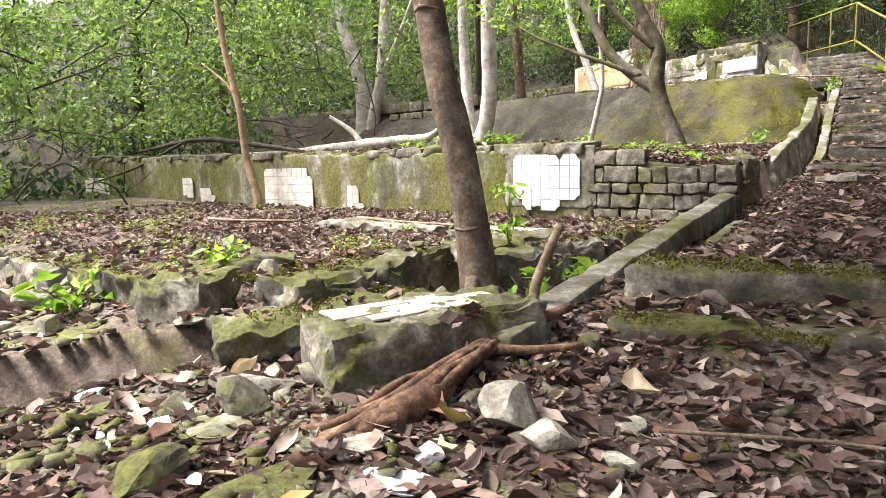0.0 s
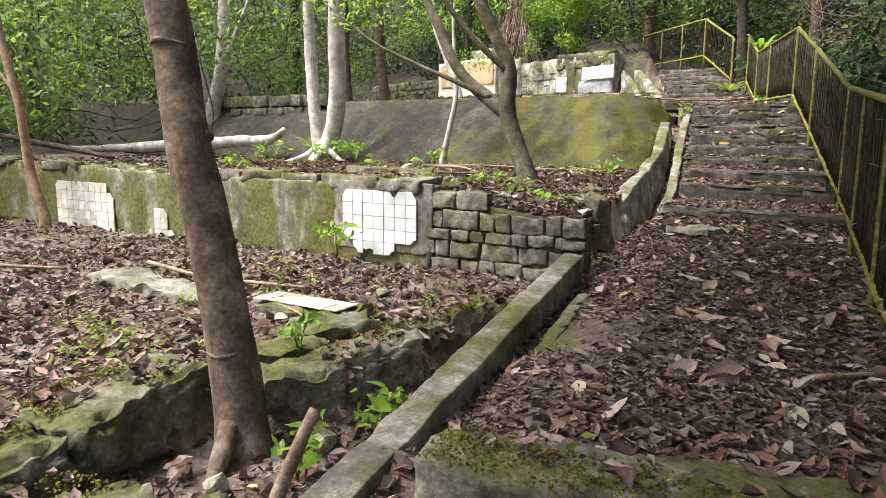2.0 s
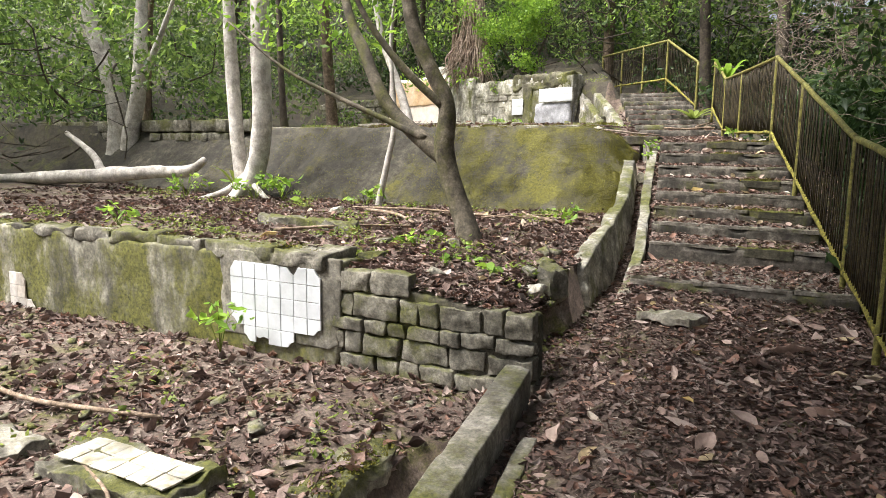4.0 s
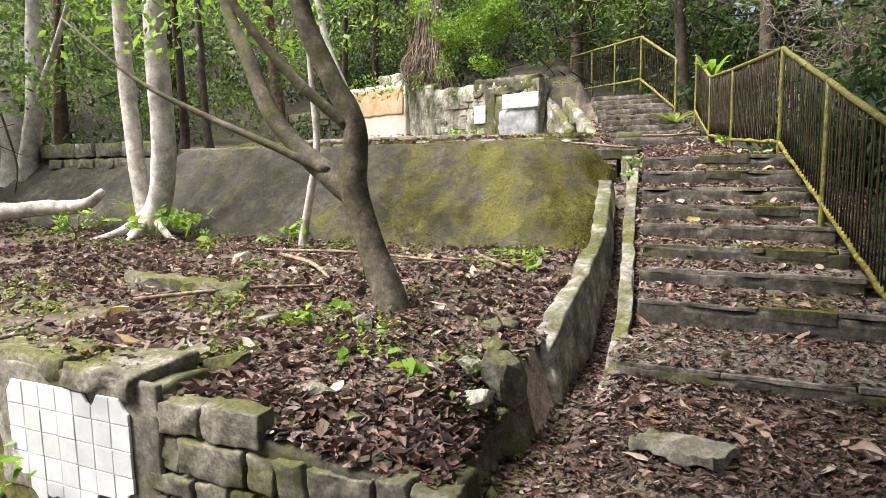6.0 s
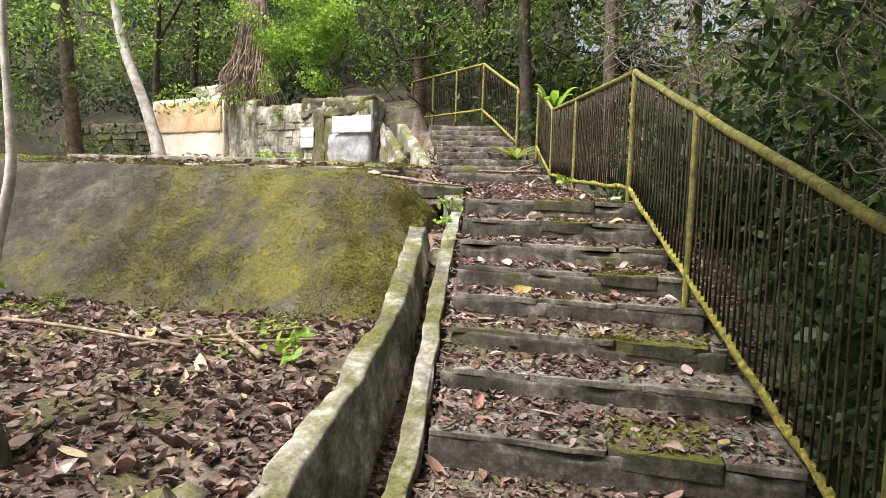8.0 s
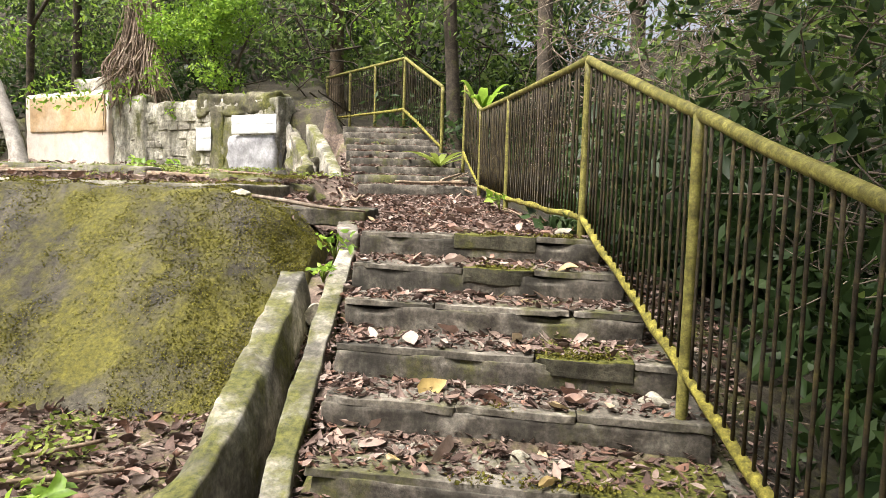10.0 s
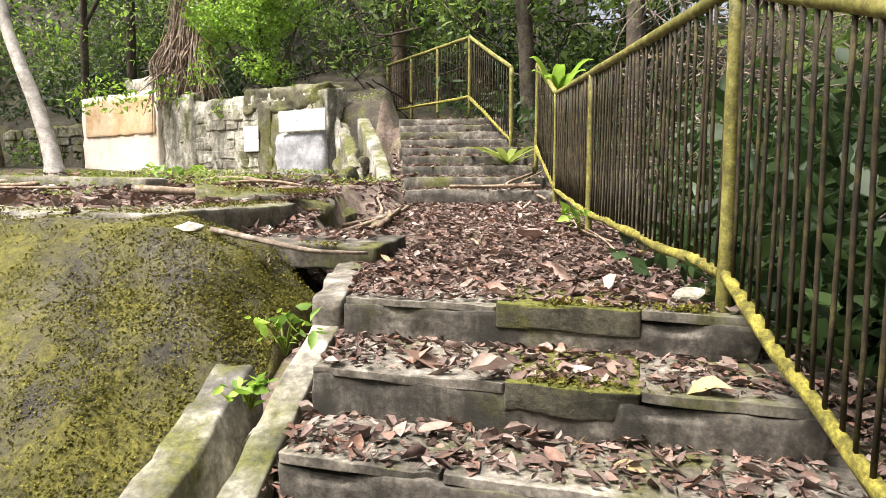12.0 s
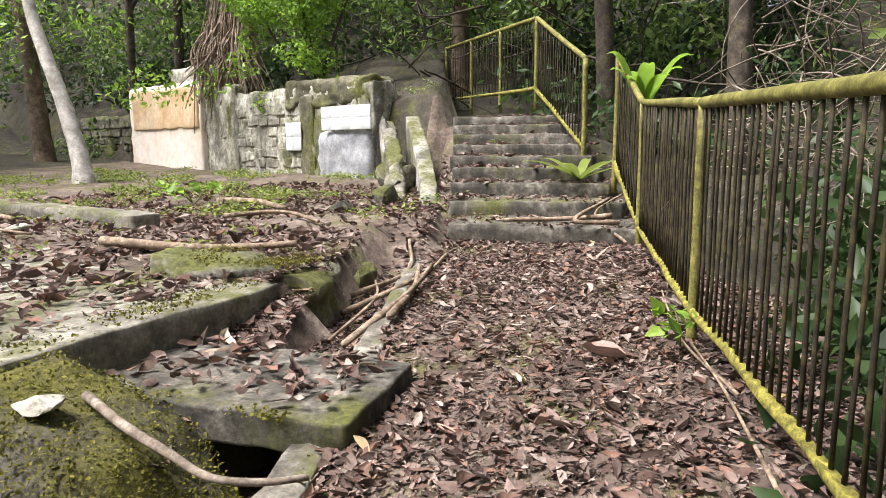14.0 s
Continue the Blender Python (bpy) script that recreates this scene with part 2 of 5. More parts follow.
def jig(p, s, a, seed=0.0):
    """A small shift of the point p by noise of the wavelength s and the reach a."""
    return noise.noise_vector(Vector((p[0] / s + seed, p[1] / s + seed * 1.7, p[2] / s - seed))) * a


def block(name, size, mat, step=0.12, edge=0.03, rough=0.015, seed=0.0, warp=None, wave=0.25, chip=0.0):
    """A box with worn, uneven faces and edges, its base at z = 0, middle at the origin. warp: a map of its points. chip: how far pieces are broken off its edges."""
    a = [s / 2 for s in size]
    e = min(edge, *[0.3 * s for s in size])
    ticks = []
    for s in size:
        k = max(1, min(190, int(round((s - 2 * e) / step))))
        ticks.append([-s / 2] + [-s / 2 + e + (s - 2 * e) * i / k for i in range(k + 1)] + [s / 2])
    n = [len(t) - 1 for t in ticks]
    verts, index, faces = [], {}, []

    def vert(i, j, k):
        key = (i, j, k)
        if key not in index:
            p = Vector([ticks[q][c] for q, c in enumerate(key)])
            rim = sum(1 for q, c in enumerate(key) if c in (0, n[q]))
            core = Vector([max(-a[q] + e, min(a[q] - e, p[q])) for q in range(3)])
            d = p - core
            if rim > 1:
                p = core + d.normalized() * e
            p.z += a[2]
            near = min(sorted(a[q] - abs(ticks[q][c]) for q, c in enumerate(key))[1], 0.12)
            if warp:
                p = Vector(warp(p))
            if chip and near < 0.06:
                w = noise.noise(Vector((p.x * 4 + seed, p.y * 4, p.z * 4)))
                if w > 0.05:
                    mid = Vector(warp(Vector((core.x * 0.9, core.y * 0.7, a[2] + core.z * 0.7)))) if warp else Vector((core.x * 0.9, core.y * 0.7, a[2] + core.z * 0.7))
                    way = mid - p
                    if way.length > 1e-5:
                        p += way.normalized() * min(chip * w * 2, way.length * 0.5)
            p += jig(p, wave, rough, seed) + jig(p, wave * 0.35, rough * 0.45, seed + 5)
            index[key] = len(verts)
            verts.append(p)
        return index[key]

    for axis in range(3):
        u, v = (axis + 1) % 3, (axis + 2) % 3
        for side in (0, n[axis]):
            for i in range(n[u]):
                for j in range(n[v]):
                    q = []
                    for di, dj in ((0, 0), (1, 0), (1, 1), (0, 1)):
                        key = [0, 0, 0]
                        key[axis], key[u], key[v] = side, i + di, j + dj
                        q.append(vert(*key))
                    faces.append(q if side else q[::-1])
    return mesh_of(name, verts, faces, mat)


def rock(name, size, mat, seed, lumps=0.35):
    """An angular boulder: a ball cut by random planes."""
    r = random.Random(seed)
    bm = bmesh.new()
    bmesh.ops.create_icosphere(bm, subdivisions=3, radius=1.0)
    cuts = [(Vector((r.gauss(0, 1), r.gauss(0, 1), r.gauss(0, 1))).normalized(), r.uniform(0.4, 0.8)) for _ in range(16)]
    for v in bm.verts:
        for nrm, d in cuts:
            over = v.co.dot(nrm) - d
            if over > 0:
                v.co -= nrm * over
        v.co += noise.noise_vector(v.co * 2.2 + Vector((seed, 0, 0))) * 0.06 + noise.noise_vector(v.co * 6 + Vector((seed, 3, 0))) * 0.03
        v.co = Vector((v.co.x * size[0] / 2, v.co.y * size[1] / 2, v.co.z * size[2] / 2 + size[2] * 0.3))
    me = bpy.data.meshes.new(name)
    bm.to_mesh(me)
    bm.free()
    me.materials.append(mat)
    return me


def spline(points, steps=6):
    """Catmull-Rom through rows of (x, y, z, radius)."""
    P = [Vector(p) for p in points]
    P = [P[0] * 2 - P[1]] + P + [P[-1] * 2 - P[-2]]
    out = []
    for i in range(1, len(P) - 2):
        for s in range(steps):
            t = s / steps
            a, b, c, d = P[i - 1:i + 3]
            out.append(0.5 * ((2 * b) + (c - a) * t + (2 * a - 5 * b + 4 * c - d) * t * t + (3 * b - a - 3 * c + d) * t ** 3))
    out.append(P[-2])
    return out


def tube(points, sides=10, steps=6, knobble=0.06, seed=0.0):
    """Points and quads of a tapered limb along rows of (x, y, z, radius)."""
    path = [Vector(p) if len(p) == 4 else p for p in points]
    path = spline([tuple(p) for p in path], steps) if steps > 1 else path
    verts, faces = [], []
    ref = Vector((0.3, 0.9, 0.1))
    for i, p in enumerate(path):
        c = Vector(p[:3])
        nx = Vector(path[min(i + 1, len(path) - 1)][:3]) - Vector(path[max(i - 1, 0)][:3])
        nx = nx.normalized() if nx.length > 1e-9 else Vector((0, 0, 1))
        u = nx.cross(ref)
        u = u.normalized() if u.length > 1e-4 else Vector((1, 0, 0))
        v = nx.cross(u)
        r = max(0.0008, p[3])
        for s in range(sides):
            g = 2 * math.pi * s / sides
            d = u * math.cos(g) + v * math.sin(g)
            k = 1 + knobble * noise.noise(Vector((c.x * 3 + d.x * 1.5 + seed, c.y * 3 + d.y * 1.5, c.z * 3)))  * 2
            verts.append(c + d * r * k)
    for i in range(len(path) - 1):
        for s in range(sides):
            a, b = i * sides + s, i * sides + (s + 1) % sides
            faces.append((a, b, b + sides, a + sides))
    for base, flip in ((0, True), ((len(path) - 1) * sides, False)):
        f = tuple(range(base, base + sides))
        faces.append(f[::-1] if flip else f)
    return verts, faces


def tubes(name, limbs, mat, sides=10, steps=6, knobble=0.06):
    verts, faces = [], []
    for i, limb in enumerate(limbs):
        v, f = tube(limb, sides, steps, knobble, i * 3.1)
        k = len(verts)
        verts += v
        faces += [tuple(q + k for q in g) for g in f]
    return mesh_of(name, verts, faces, mat)


def leaves(name, C, size, mat, rng, flat=0.0, aspect=2.6, curl=0.25, droop=0.0, fine=False):
    """One mesh of many small folded leaves at the points C. flat: 1 lies on the ground, 0 any way round. fine: rounder outlines, rolled edges."""
    n = len(C)
    s = size * (np.clip(rng.lognormal(-0.12, 0.42, n), 0.3, 1.9) if fine else rng.uniform(0.5, 1.4, n))
    yaw = rng.uniform(0, 2 * np.pi, n)
    el = rng.normal(0, 0.22 + 0.75 * (1 - flat), n) - droop
    roll = rng.normal(0, 0.3 + 0.9 * (1 - flat), n)
    d = np.stack([np.cos(yaw) * np.cos(el), np.sin(yaw) * np.cos(el), np.sin(el)], 1)
    side = np.stack([-np.sin(yaw), np.cos(yaw), np.zeros(n)], 1)
    up = np.cross(d, side)
    w = side * np.cos(roll)[:, None] + up * np.sin(roll)[:, None]
    up = np.cross(d, w)
    c = curl * rng.uniform(-0.6, 1.5, n)
    L, W = s[:, None], (s / aspect * rng.uniform(0.7, 1.3, n))[:, None]
    cu = (c * s)[:, None]
    if fine == "long":
        bend = (rng.normal(0, 0.14, n) * s)[:, None]
        rows = []
        for u, k in ((-0.32, 0.62), (-0.1, 1.0), (0.14, 0.95), (0.34, 0.58)):
            e1, e2 = rng.uniform(0.3, 0.9, (n, 1)) * cu * k, rng.uniform(0.3, 0.9, (n, 1)) * cu * k
            c0 = C + d * L * u + w * bend * (u * u * 4) + up * cu * (0.25 * u * u * 4)
            wk = W * 0.48 * k * rng.uniform(0.85, 1.1, (n, 1))
            rows += [c0 + w * wk + up * e1, c0 - up * cu * 0.1, c0 - w * wk + up * e2]
        V = np.stack([C - d * L * 0.5 + w * bend + up * cu * 0.25] + rows + [C + d * L * 0.52 + w * bend + up * cu * 0.3], 1)
        T = [[0, 2, 1], [0, 3, 2]]
        for r in range(3):
            b = 1 + 3 * r
            T += [[b, b + 1, b + 4], [b, b + 4, b + 3], [b + 1, b + 2, b + 5], [b + 1, b + 5, b + 4]]
        T = np.array(T + [[10, 11, 13], [11, 12, 13]])
    elif fine:
        bend = (rng.normal(0, 0.22, n) * s)[:, None]
        k1, k2 = rng.uniform(0.7, 1.0, (n, 1)), rng.uniform(0.75, 1.1, (n, 1))
        e1, e2 = rng.uniform(0.2, 1.1, (n, 1)), rng.uniform(0.2, 1.1, (n, 1))
        V = np.stack([C - d * L * 0.5 + up * cu * 0.2 + w * bend * 0.5,
                      C + w * W * 0.46 * k1 - d * L * 0.2 + up * cu * e1, C - d * L * 0.2 - up * cu * 0.15, C - w * W * 0.46 * k1 - d * L * 0.2 + up * cu * e2,
                      C + w * W * 0.46 * k2 + d * L * 0.15 + up * cu * e2, C + d * L * 0.15 - up * cu * 0.15, C - w * W * 0.46 * k2 + d * L * 0.15 + up * cu * e1,
                      C + d * L * 0.5 + up * cu * 0.7 + w * bend], 1)
        T = np.array([[0, 2, 1], [0, 3, 2], [1, 2, 5], [1, 5, 4], [2, 3, 6], [2, 6, 5], [4, 5, 7], [5, 6, 7]])
    else:
        V = np.stack([C - d * L * 0.5 + up * cu * 0.3, C + w * W * 0.5 - d * L * 0.06 + up * cu * 0.45, C - d * L * 0.02 - up * cu * 0.12,
                      C - w * W * 0.5 - d * L * 0.06 + up * cu * 0.45, C + d * L * 0.5 + up * cu * 0.5], 1)
        T = np.array([[0, 2, 1], [0, 3, 2], [1, 2, 4], [2, 3, 4]])
    F = (np.arange(n) * V.shape[1])[:, None, None] + T[None]
    me = tri_mesh(name, V.reshape(-1, 3), F.reshape(-1, 3), mat)
    return smooth(me) if fine else me


def blob_cloud(rng, centres, radii, per):
    """Points gathered in uneven tufts round the centres."""
    out = []
    for c, r in zip(centres, radii):
        k = max(3, int(per * r * r))
        v = rng.normal(0, 1, (k, 3))
        v /= np.linalg.norm(v, axis=1)[:, None]
        v *= (rng.uniform(0.35, 1.0, k) ** 0.6)[:, None] * r * np.array([1, 1, 0.7])
        out.append(v + np.asarray(c))
    return np.concatenate(out)


def lerp_table(rows, v):
    if v <= rows[0][0]:
        return rows[0][1]
    for (a, p), (b, q) in zip(rows, rows[1:]):
        if v <= b:
            return p + (q - p) * (v - a) / (b - a)
    return rows[-1][1]


# ---------- the lie of the land ----------
STAIR_LEFT = [(-5, -1.2), (2.6, -1.82), (4.55, -2.16), (7.5, -2.42), (8.6, -2.4), (10.25, -2.31), (11.4, -2.35), (14.67, -2.84), (19.94, -4.3), (24.1, -5.78), (34, -9.4)]
RAIL = [(-5, 1.2), (3.6, 0.15), (6.6, -0.08), (10.6, -0.39), (13, -0.86), (14.75, -1.24), (17.45, -1.9), (20.05, -2.42), (24.9, -4.5), (34, -8.2)]
PATH_Z = [(-5, 0.42), (2.9, 0.52), (3.1, 0.62), (3.6, 0.66), (3.9, 0.8), (4.5, 0.84), (7.5, 0.98), (10.1, 1.14), (10.4, 1.28), (11.3, 1.32), (14.6, 2.55), (15.0, 2.74), (19.9, 2.98), (21.6, 3.3), (24.1, 4.1), (24.6, 4.35), (28, 4.6), (34, 7.5)]
LEDGE = [(-30, 1.9), (-7, 2.12), (-4.3, 2.25), (-3.5, 2.75)]   # y of the ruined ledge, by x
GUTTER = [(2.6, -3.42), (4.05, -3.42), (4.1, -3.0), (4.42, -2.95), (4.47, -2.8), (5.4, -2.85), (7.9, -2.95)]   # x of the trench's far edge, by y


def wall3_y(x):
    return 24.2 + (-7.0 - x) * 0.39


def land(x, y):
    sl, rl = lerp_table(STAIR_LEFT, y), lerp_table(RAIL, y)
    p = lerp_table(PATH_Z, y)
    bump = 0.05 * noise.noise(Vector((x * 0.9, y * 0.9, 0))) + 0.025 * noise.noise(Vector((x * 3, y * 3, 4)))
    if x > sl - 0.08:
        if 3.8 < y < 9.5:
            p -= 0.2 * max(0.0, min(1.0, (sl + 0.8 - x) / 0.7)) * min(1.0, (9.5 - y) / 1.5)
        if x > rl:
            p -= min(0.9, (x - rl) * 0.35)
            if x > rl + 4:
                p += (x - rl - 4) * 0.25
        return p + bump * 0.5
    if y > 8.15 and x > sl - 0.58 and y < 19.7:
        return p - 0.34 + 0.24 * max(0.0, min(1.0, (y - 16.2) / 0.5)) + 0.28 * max(0.0, min(1.0, (y - 18.5) / 1.2)) + 0.3 * bump
    if y < 8.15:
        if x < -3.45 and y < lerp_table(LEDGE, x):
            return 0.47 + 0.2 * max(0.0, min(1.0, (y - lerp_table(LEDGE, x) + 0.8) / 0.8)) + bump * 0.8 - 0.02 * max(0, -4 - x)
        gx = lerp_table(GUTTER, y)
        if x > gx:
            return 0.45 + bump * 0.5 + (0.25 if y > 6.9 else 0)
        return 0.68 + bump
    y3 = wall3_y(min(x, -6.0))
    if y < 15.35:
        t = 1.5 + 0.02 * (y - 8) + bump + max(0, -12 - x) * 0.02
        t -= 0.28 * max(0.0, min(1.2, x + 3.9)) * max(0, min(1, (11.5 - y) / 2))
        if y < 9.9:
            k = max(0.0, min(1.0, (x + 3.3 - 0.3 * max(0, 9 - y)) / 0.5))
            t += (p - 0.3 - t) * k * k
        if y > 13.6:
            t = max(t, 1.2 + (y - 13.7) * 0.8)
        return t
    if y < y3 + 0.45:
        if x > -4.3 and y < 19 or x > -4.55 and y < 17.0:
            return 2.80 + 0.02 * (y - 15) + 0.22 * max(0.0, min(1.0, (y - 16.3) / 1.2)) + bump * 0.4
        return 3.04 + 0.035 * (y - 15.4) + bump * 0.8
    return 4.6 + 0.3 * (y - y3) + 0.8 * max(0.0, y - 32.5) + bump * 3


# ---------- ground ----------
def build_ground():
    xs = np.concatenate([np.linspace(-400, -40, 10), np.linspace(-36, -15, 26), np.arange(-14.5, 3.0, 0.13), np.linspace(3.2, 30, 24), np.linspace(40, 400, 9)])
    ys = np.concatenate([np.linspace(-400, -20, 9), np.linspace(-16, -2, 15), np.arange(-1.8, 20.5, 0.13), np.linspace(20.8, 40, 60), np.linspace(44, 400, 12)])
    V = []
    for y in ys:
        for x in xs:
            cx, cy = max(-45, min(35, x)), max(-20, min(60, y))
            z = land(cx, cy)
            z += 0.33 * max(0, -23 - cx) + 0.2 * max(0, -14 - cx) * max(0.12, min(1.0, (cy - wall3_y(min(cx, -6.0)) - 0.5) / 5))
            V.append((x, y, z))
    nx, ny = len(xs), len(ys)
    i = np.arange(nx * ny).reshape(ny, nx)
    F = np.stack([i[:-1, :-1], i[:-1, 1:], i[1:, 1:], i[1:, :-1]], -1).reshape(-1, 4)
    me = tri_mesh("ground", V, F, M_soil)
    me.materials.append(M_hill)
    mid = np.array(V)[F].mean(1)
    # beyond the railing the dark floor colour stands in for shade on the earth
    hill_and_shade = (mid[:, 1] > 24.5) & (mid[:, 1] > 24.4 + (-7.0 - mid[:, 0]) * 0.39) | (mid[:, 0] < -17) | (mid[:, 0] > np.interp(mid[:, 1], [r[0] for r in RAIL], [r[1] for r in RAIL]) + 0.25)
    me.polygons.foreach_set("material_index", hill_and_shade.astype(np.int32))
    smooth(me)
    tagged(new("ground", me), "bare brown earth under leaf litter with patches of moss", "ground", kind="structure")


build_ground()


def run_block(name, x0, y0, x1, y1, width, z0a, z1a, z0b, z1b, mat, step=0.12, edge=0.03, rough=0.015, seed=0.0, chip=0.03):
    """A worn strip from (x0, y0) to (x1, y1): width across, from z0 to z1 at each end, given in world places."""
    L = math.hypot(x1 - x0, y1 - y0)
    ux, uy = (x1 - x0) / L, (y1 - y0) / L

    def warp(p):
        t = p.x / L + 0.5
        z = (z0a + (z0b - z0a) * t) * (1 - p.z) + (z1a + (z1b - z1a) * t) * p.z
        return (x0 + ux * L * t - uy * p.y, y0 + uy * L * t + ux * p.y, z)

    return block(name, (L, width, 1.0), mat, step, edge, rough, seed, warp, 0.25, chip)


# ---------- retaining wall with the tile patches ----------
wall_1 = tagged(new("wall_lower_terrace", run_block("wall_lower_terrace", -21.4, 8.15, -4.35, 8.15, 0.5, 0.3, 1.75, 0.3, 1.6, M_plaster, 0.09, 0.03, 0.03, 1.0, 0.08)),
                "low retaining wall of stained mossy plaster with white tile patches", "wall", kind="structure")
wall_1_stone = tagged(new("wall_rubble_end", run_block("wall_rubble_end", -4.4, 8.14, -2.6, 8.14, 0.4, 0.3, 1.55, 0.3, 1.3, M_mortar, 0.06, 0.03, 0.02, 2.0)),
                      "exposed mossy masonry end of the retaining wall", "wall", kind="structure")
rng = random.Random(3)
z = 0.36
while z < 1.6:
    hgt = rng.choice((0.13, 0.16, 0.19, 0.21))
    x = -4.42 + rng.uniform(-0.05, 0.1)
    while x < -2.62:
        w = rng.choice((0.18, 0.24, 0.3, 0.36, 0.42)) * rng.uniform(0.9, 1.1)
        w = min(w, -2.52 - x)
        top = 1.66 if x < -3.62 else 1.38
        if z + hgt * 0.6 < top and w > 0.12:
            part("stone", block("stone", (w - 0.014, 0.16, hgt - rng.uniform(0.008, 0.018)), M_stone, 0.035, 0.012, 0.017, rng.uniform(0, 50), None, 0.09, 0.03), wall_1_stone,
                 at=(x + w / 2, 7.965 + rng.uniform(-0.016, 0.016), z + rng.uniform(-0.006, 0.006)), turn=(rng.uniform(-2, 2), rng.uniform(-2.5, 2.5), rng.uniform(-2, 2)))
        x += w + 0.004
    z += hgt
# coping stones along the top
x = -20.8
while x < -4.5:
    w = rng.uniform(0.5, 1.1)
    part("coping_stone", block("coping_stone", (w - 0.03, rng.uniform(0.4, 0.5), rng.uniform(0.1, 0.16)), M_mossrock, 0.07, 0.02, 0.035, rng.uniform(0, 50), None, 0.2, 0.06), wall_1,
         at=(x + w / 2, 8.12 + rng.uniform(-0.03, 0.03), 1.53 + (-4.4 - x) * 0.0088 + rng.uniform(-0.02, 0.02)), turn=(0, rng.uniform(-2, 2), rng.uniform(-2, 2)))
    x += w

TILE = 0.152
tile_meshes = {}


TILE_CUTS = {"#": [(0, 0), (1, 0), (1, 1), (0, 1)], "a": [(0, 0), (1, 0), (1, 0.45), (0.8, 0.62), (0.55, 1), (0, 1)], "b": [(0, 0), (0.5, 0.02), (0.72, 0.3), (1, 0.42), (1, 1), (0, 1)],
             "c": [(0.5, 0), (1, 0), (1, 1), (0, 1), (0, 0.5), (0.24, 0.34)], "d": [(0, 0), (1, 0), (1, 1), (0.35, 1), (0.2, 0.75), (0, 0.5)], "/": [(0, 0.38), (0.3, 0.3), (0.6, 0.44), (1, 0.36), (1, 1), (0, 1)]}


def tile_mesh(outline, size, mat):
    """A thin glazed tile, whole or broken along the given outline, with softened rims."""
    n, q = len(outline), size - 0.006
    P = [((u - 0.5) * q, v * q) for u, v in outline]
    inner = [(x * 0.975, q / 2 + (z - q / 2) * 0.975) for x, z in P]
    verts = [(x, 0.008, z) for x, z in P] + [(x, -0.006, z) for x, z in P] + [(x, -0.008, z) for x, z in inner]
    faces = [tuple(range(2 * n, 3 * n))] + [(k + r * n, (k + 1) % n + r * n, (k + 1) % n + (r + 1) * n, k + (r + 1) * n) for r in range(2) for k in range(n)]
    return mesh_of("tile", verts, faces, mat, False)


def tile_patch(parent, x0, z0, rows, mat, y=7.885, size=TILE):
    """Rows of strings from the top: '#' a whole tile, letters broken ones, '.' none."""
    for r, text in enumerate(rows):
        for c, ch in enumerate(text):
            if ch == ".":
                continue
            key = (mat.name, ch, size)
            if key not in tile_meshes:
                tile_meshes[key] = tile_mesh(TILE_CUTS[ch], size, mat)
            part("tile", tile_meshes[key], parent, at=(x0 + size * (c + 0.5), y + rng.uniform(-0.002, 0.002), z0 - size * (r + 1)), turn=(0, rng.uniform(-0.6, 0.6), 0))


def render_coat(parent, x0, x1, z0, z1, mat, y=7.9, seed=1.0, name="plaster_coat"):
    def warp(p):
        return (p.x + (x0 + x1) / 2, p.y + y, z0 + p.z)
    part(name, block(name, (x1 - x0, 0.05, z1 - z0), mat, 0.06, 0.02, 0.008, seed, warp, 0.3, 0.05), parent)


render_coat(wall_1, -5.72, -4.3, 0.82, 1.64, M_concrete, 7.908, 3.0)
tile_patch(wall_1, -5.56, 1.54, ["d###ada", "#######", "#######", "c#####b", ".c/#b.."], M_tile, 7.868)
tile_patch(wall_1, -11.6, 1.42, ["d##a#####..", "#########a.", "##########.", "##########.", "#####b####.", "####..c###."], M_tile_dirty, 7.872)
tile_patch(wall_1, -9.12, 1.1, ["#a..", "##..", "##a.", "c##."], M_tile_dirty, 7.872)
tile_patch(wall_1, -14.86, 1.25, ["##a.", "###.", "/##."], M_tile_dirty, 7.872)
tile_patch(wall_1, -14.1, 1.02, ["##a.", "###b"], M_tile_dirty, 7.872)
tile_patch(wall_1, -20.4, 1.26, ["##########", "##########", "#####/####"], M_tile_dirty)

# ---------- kerb, gutter and the two mossy steps ----------
tagged(new("kerb", run_block("kerb", -1.93, 2.55, -2.54, 7.62, 0.2, 0.25, 0.66, 0.5, 1.06, M_concrete, 0.07, 0.014, 0.01, 4.0, 0.04)),
       "straight grey concrete gutter kerb beside the leafy path", "kerb", kind="structure")
tagged(new("kerb_edge", run_block("kerb_edge", -1.62, 2.9, -2.22, 7.0, 0.1, 0.3, 0.6, 0.5, 0.83, M_concrete, 0.08, 0.02, 0.012, 5.0)),
       "thin worn concrete edge of the path beside the kerb", "kerb", kind="structure")
tagged(new("mossy_step", run_block("mossy_step", -1.62, 3.12, 0.9, 3.75, 0.26, 0.3, 0.70, 0.3, 0.72, M_mossrock, 0.07, 0.06, 0.025, 6.0)),
       "low worn concrete step edged with moss", "step", group="mossy steps of the path", kind="structure")
tagged(new("mossy_step", run_block("mossy_step", -1.8, 3.72, 0.9, 4.35, 0.36, 0.3, 0.88, 0.3, 0.92, M_mossrock, 0.07, 0.07, 0.025, 7.0)),
       "low worn concrete step thick with moss", "step", group="mossy steps of the path", kind="structure")

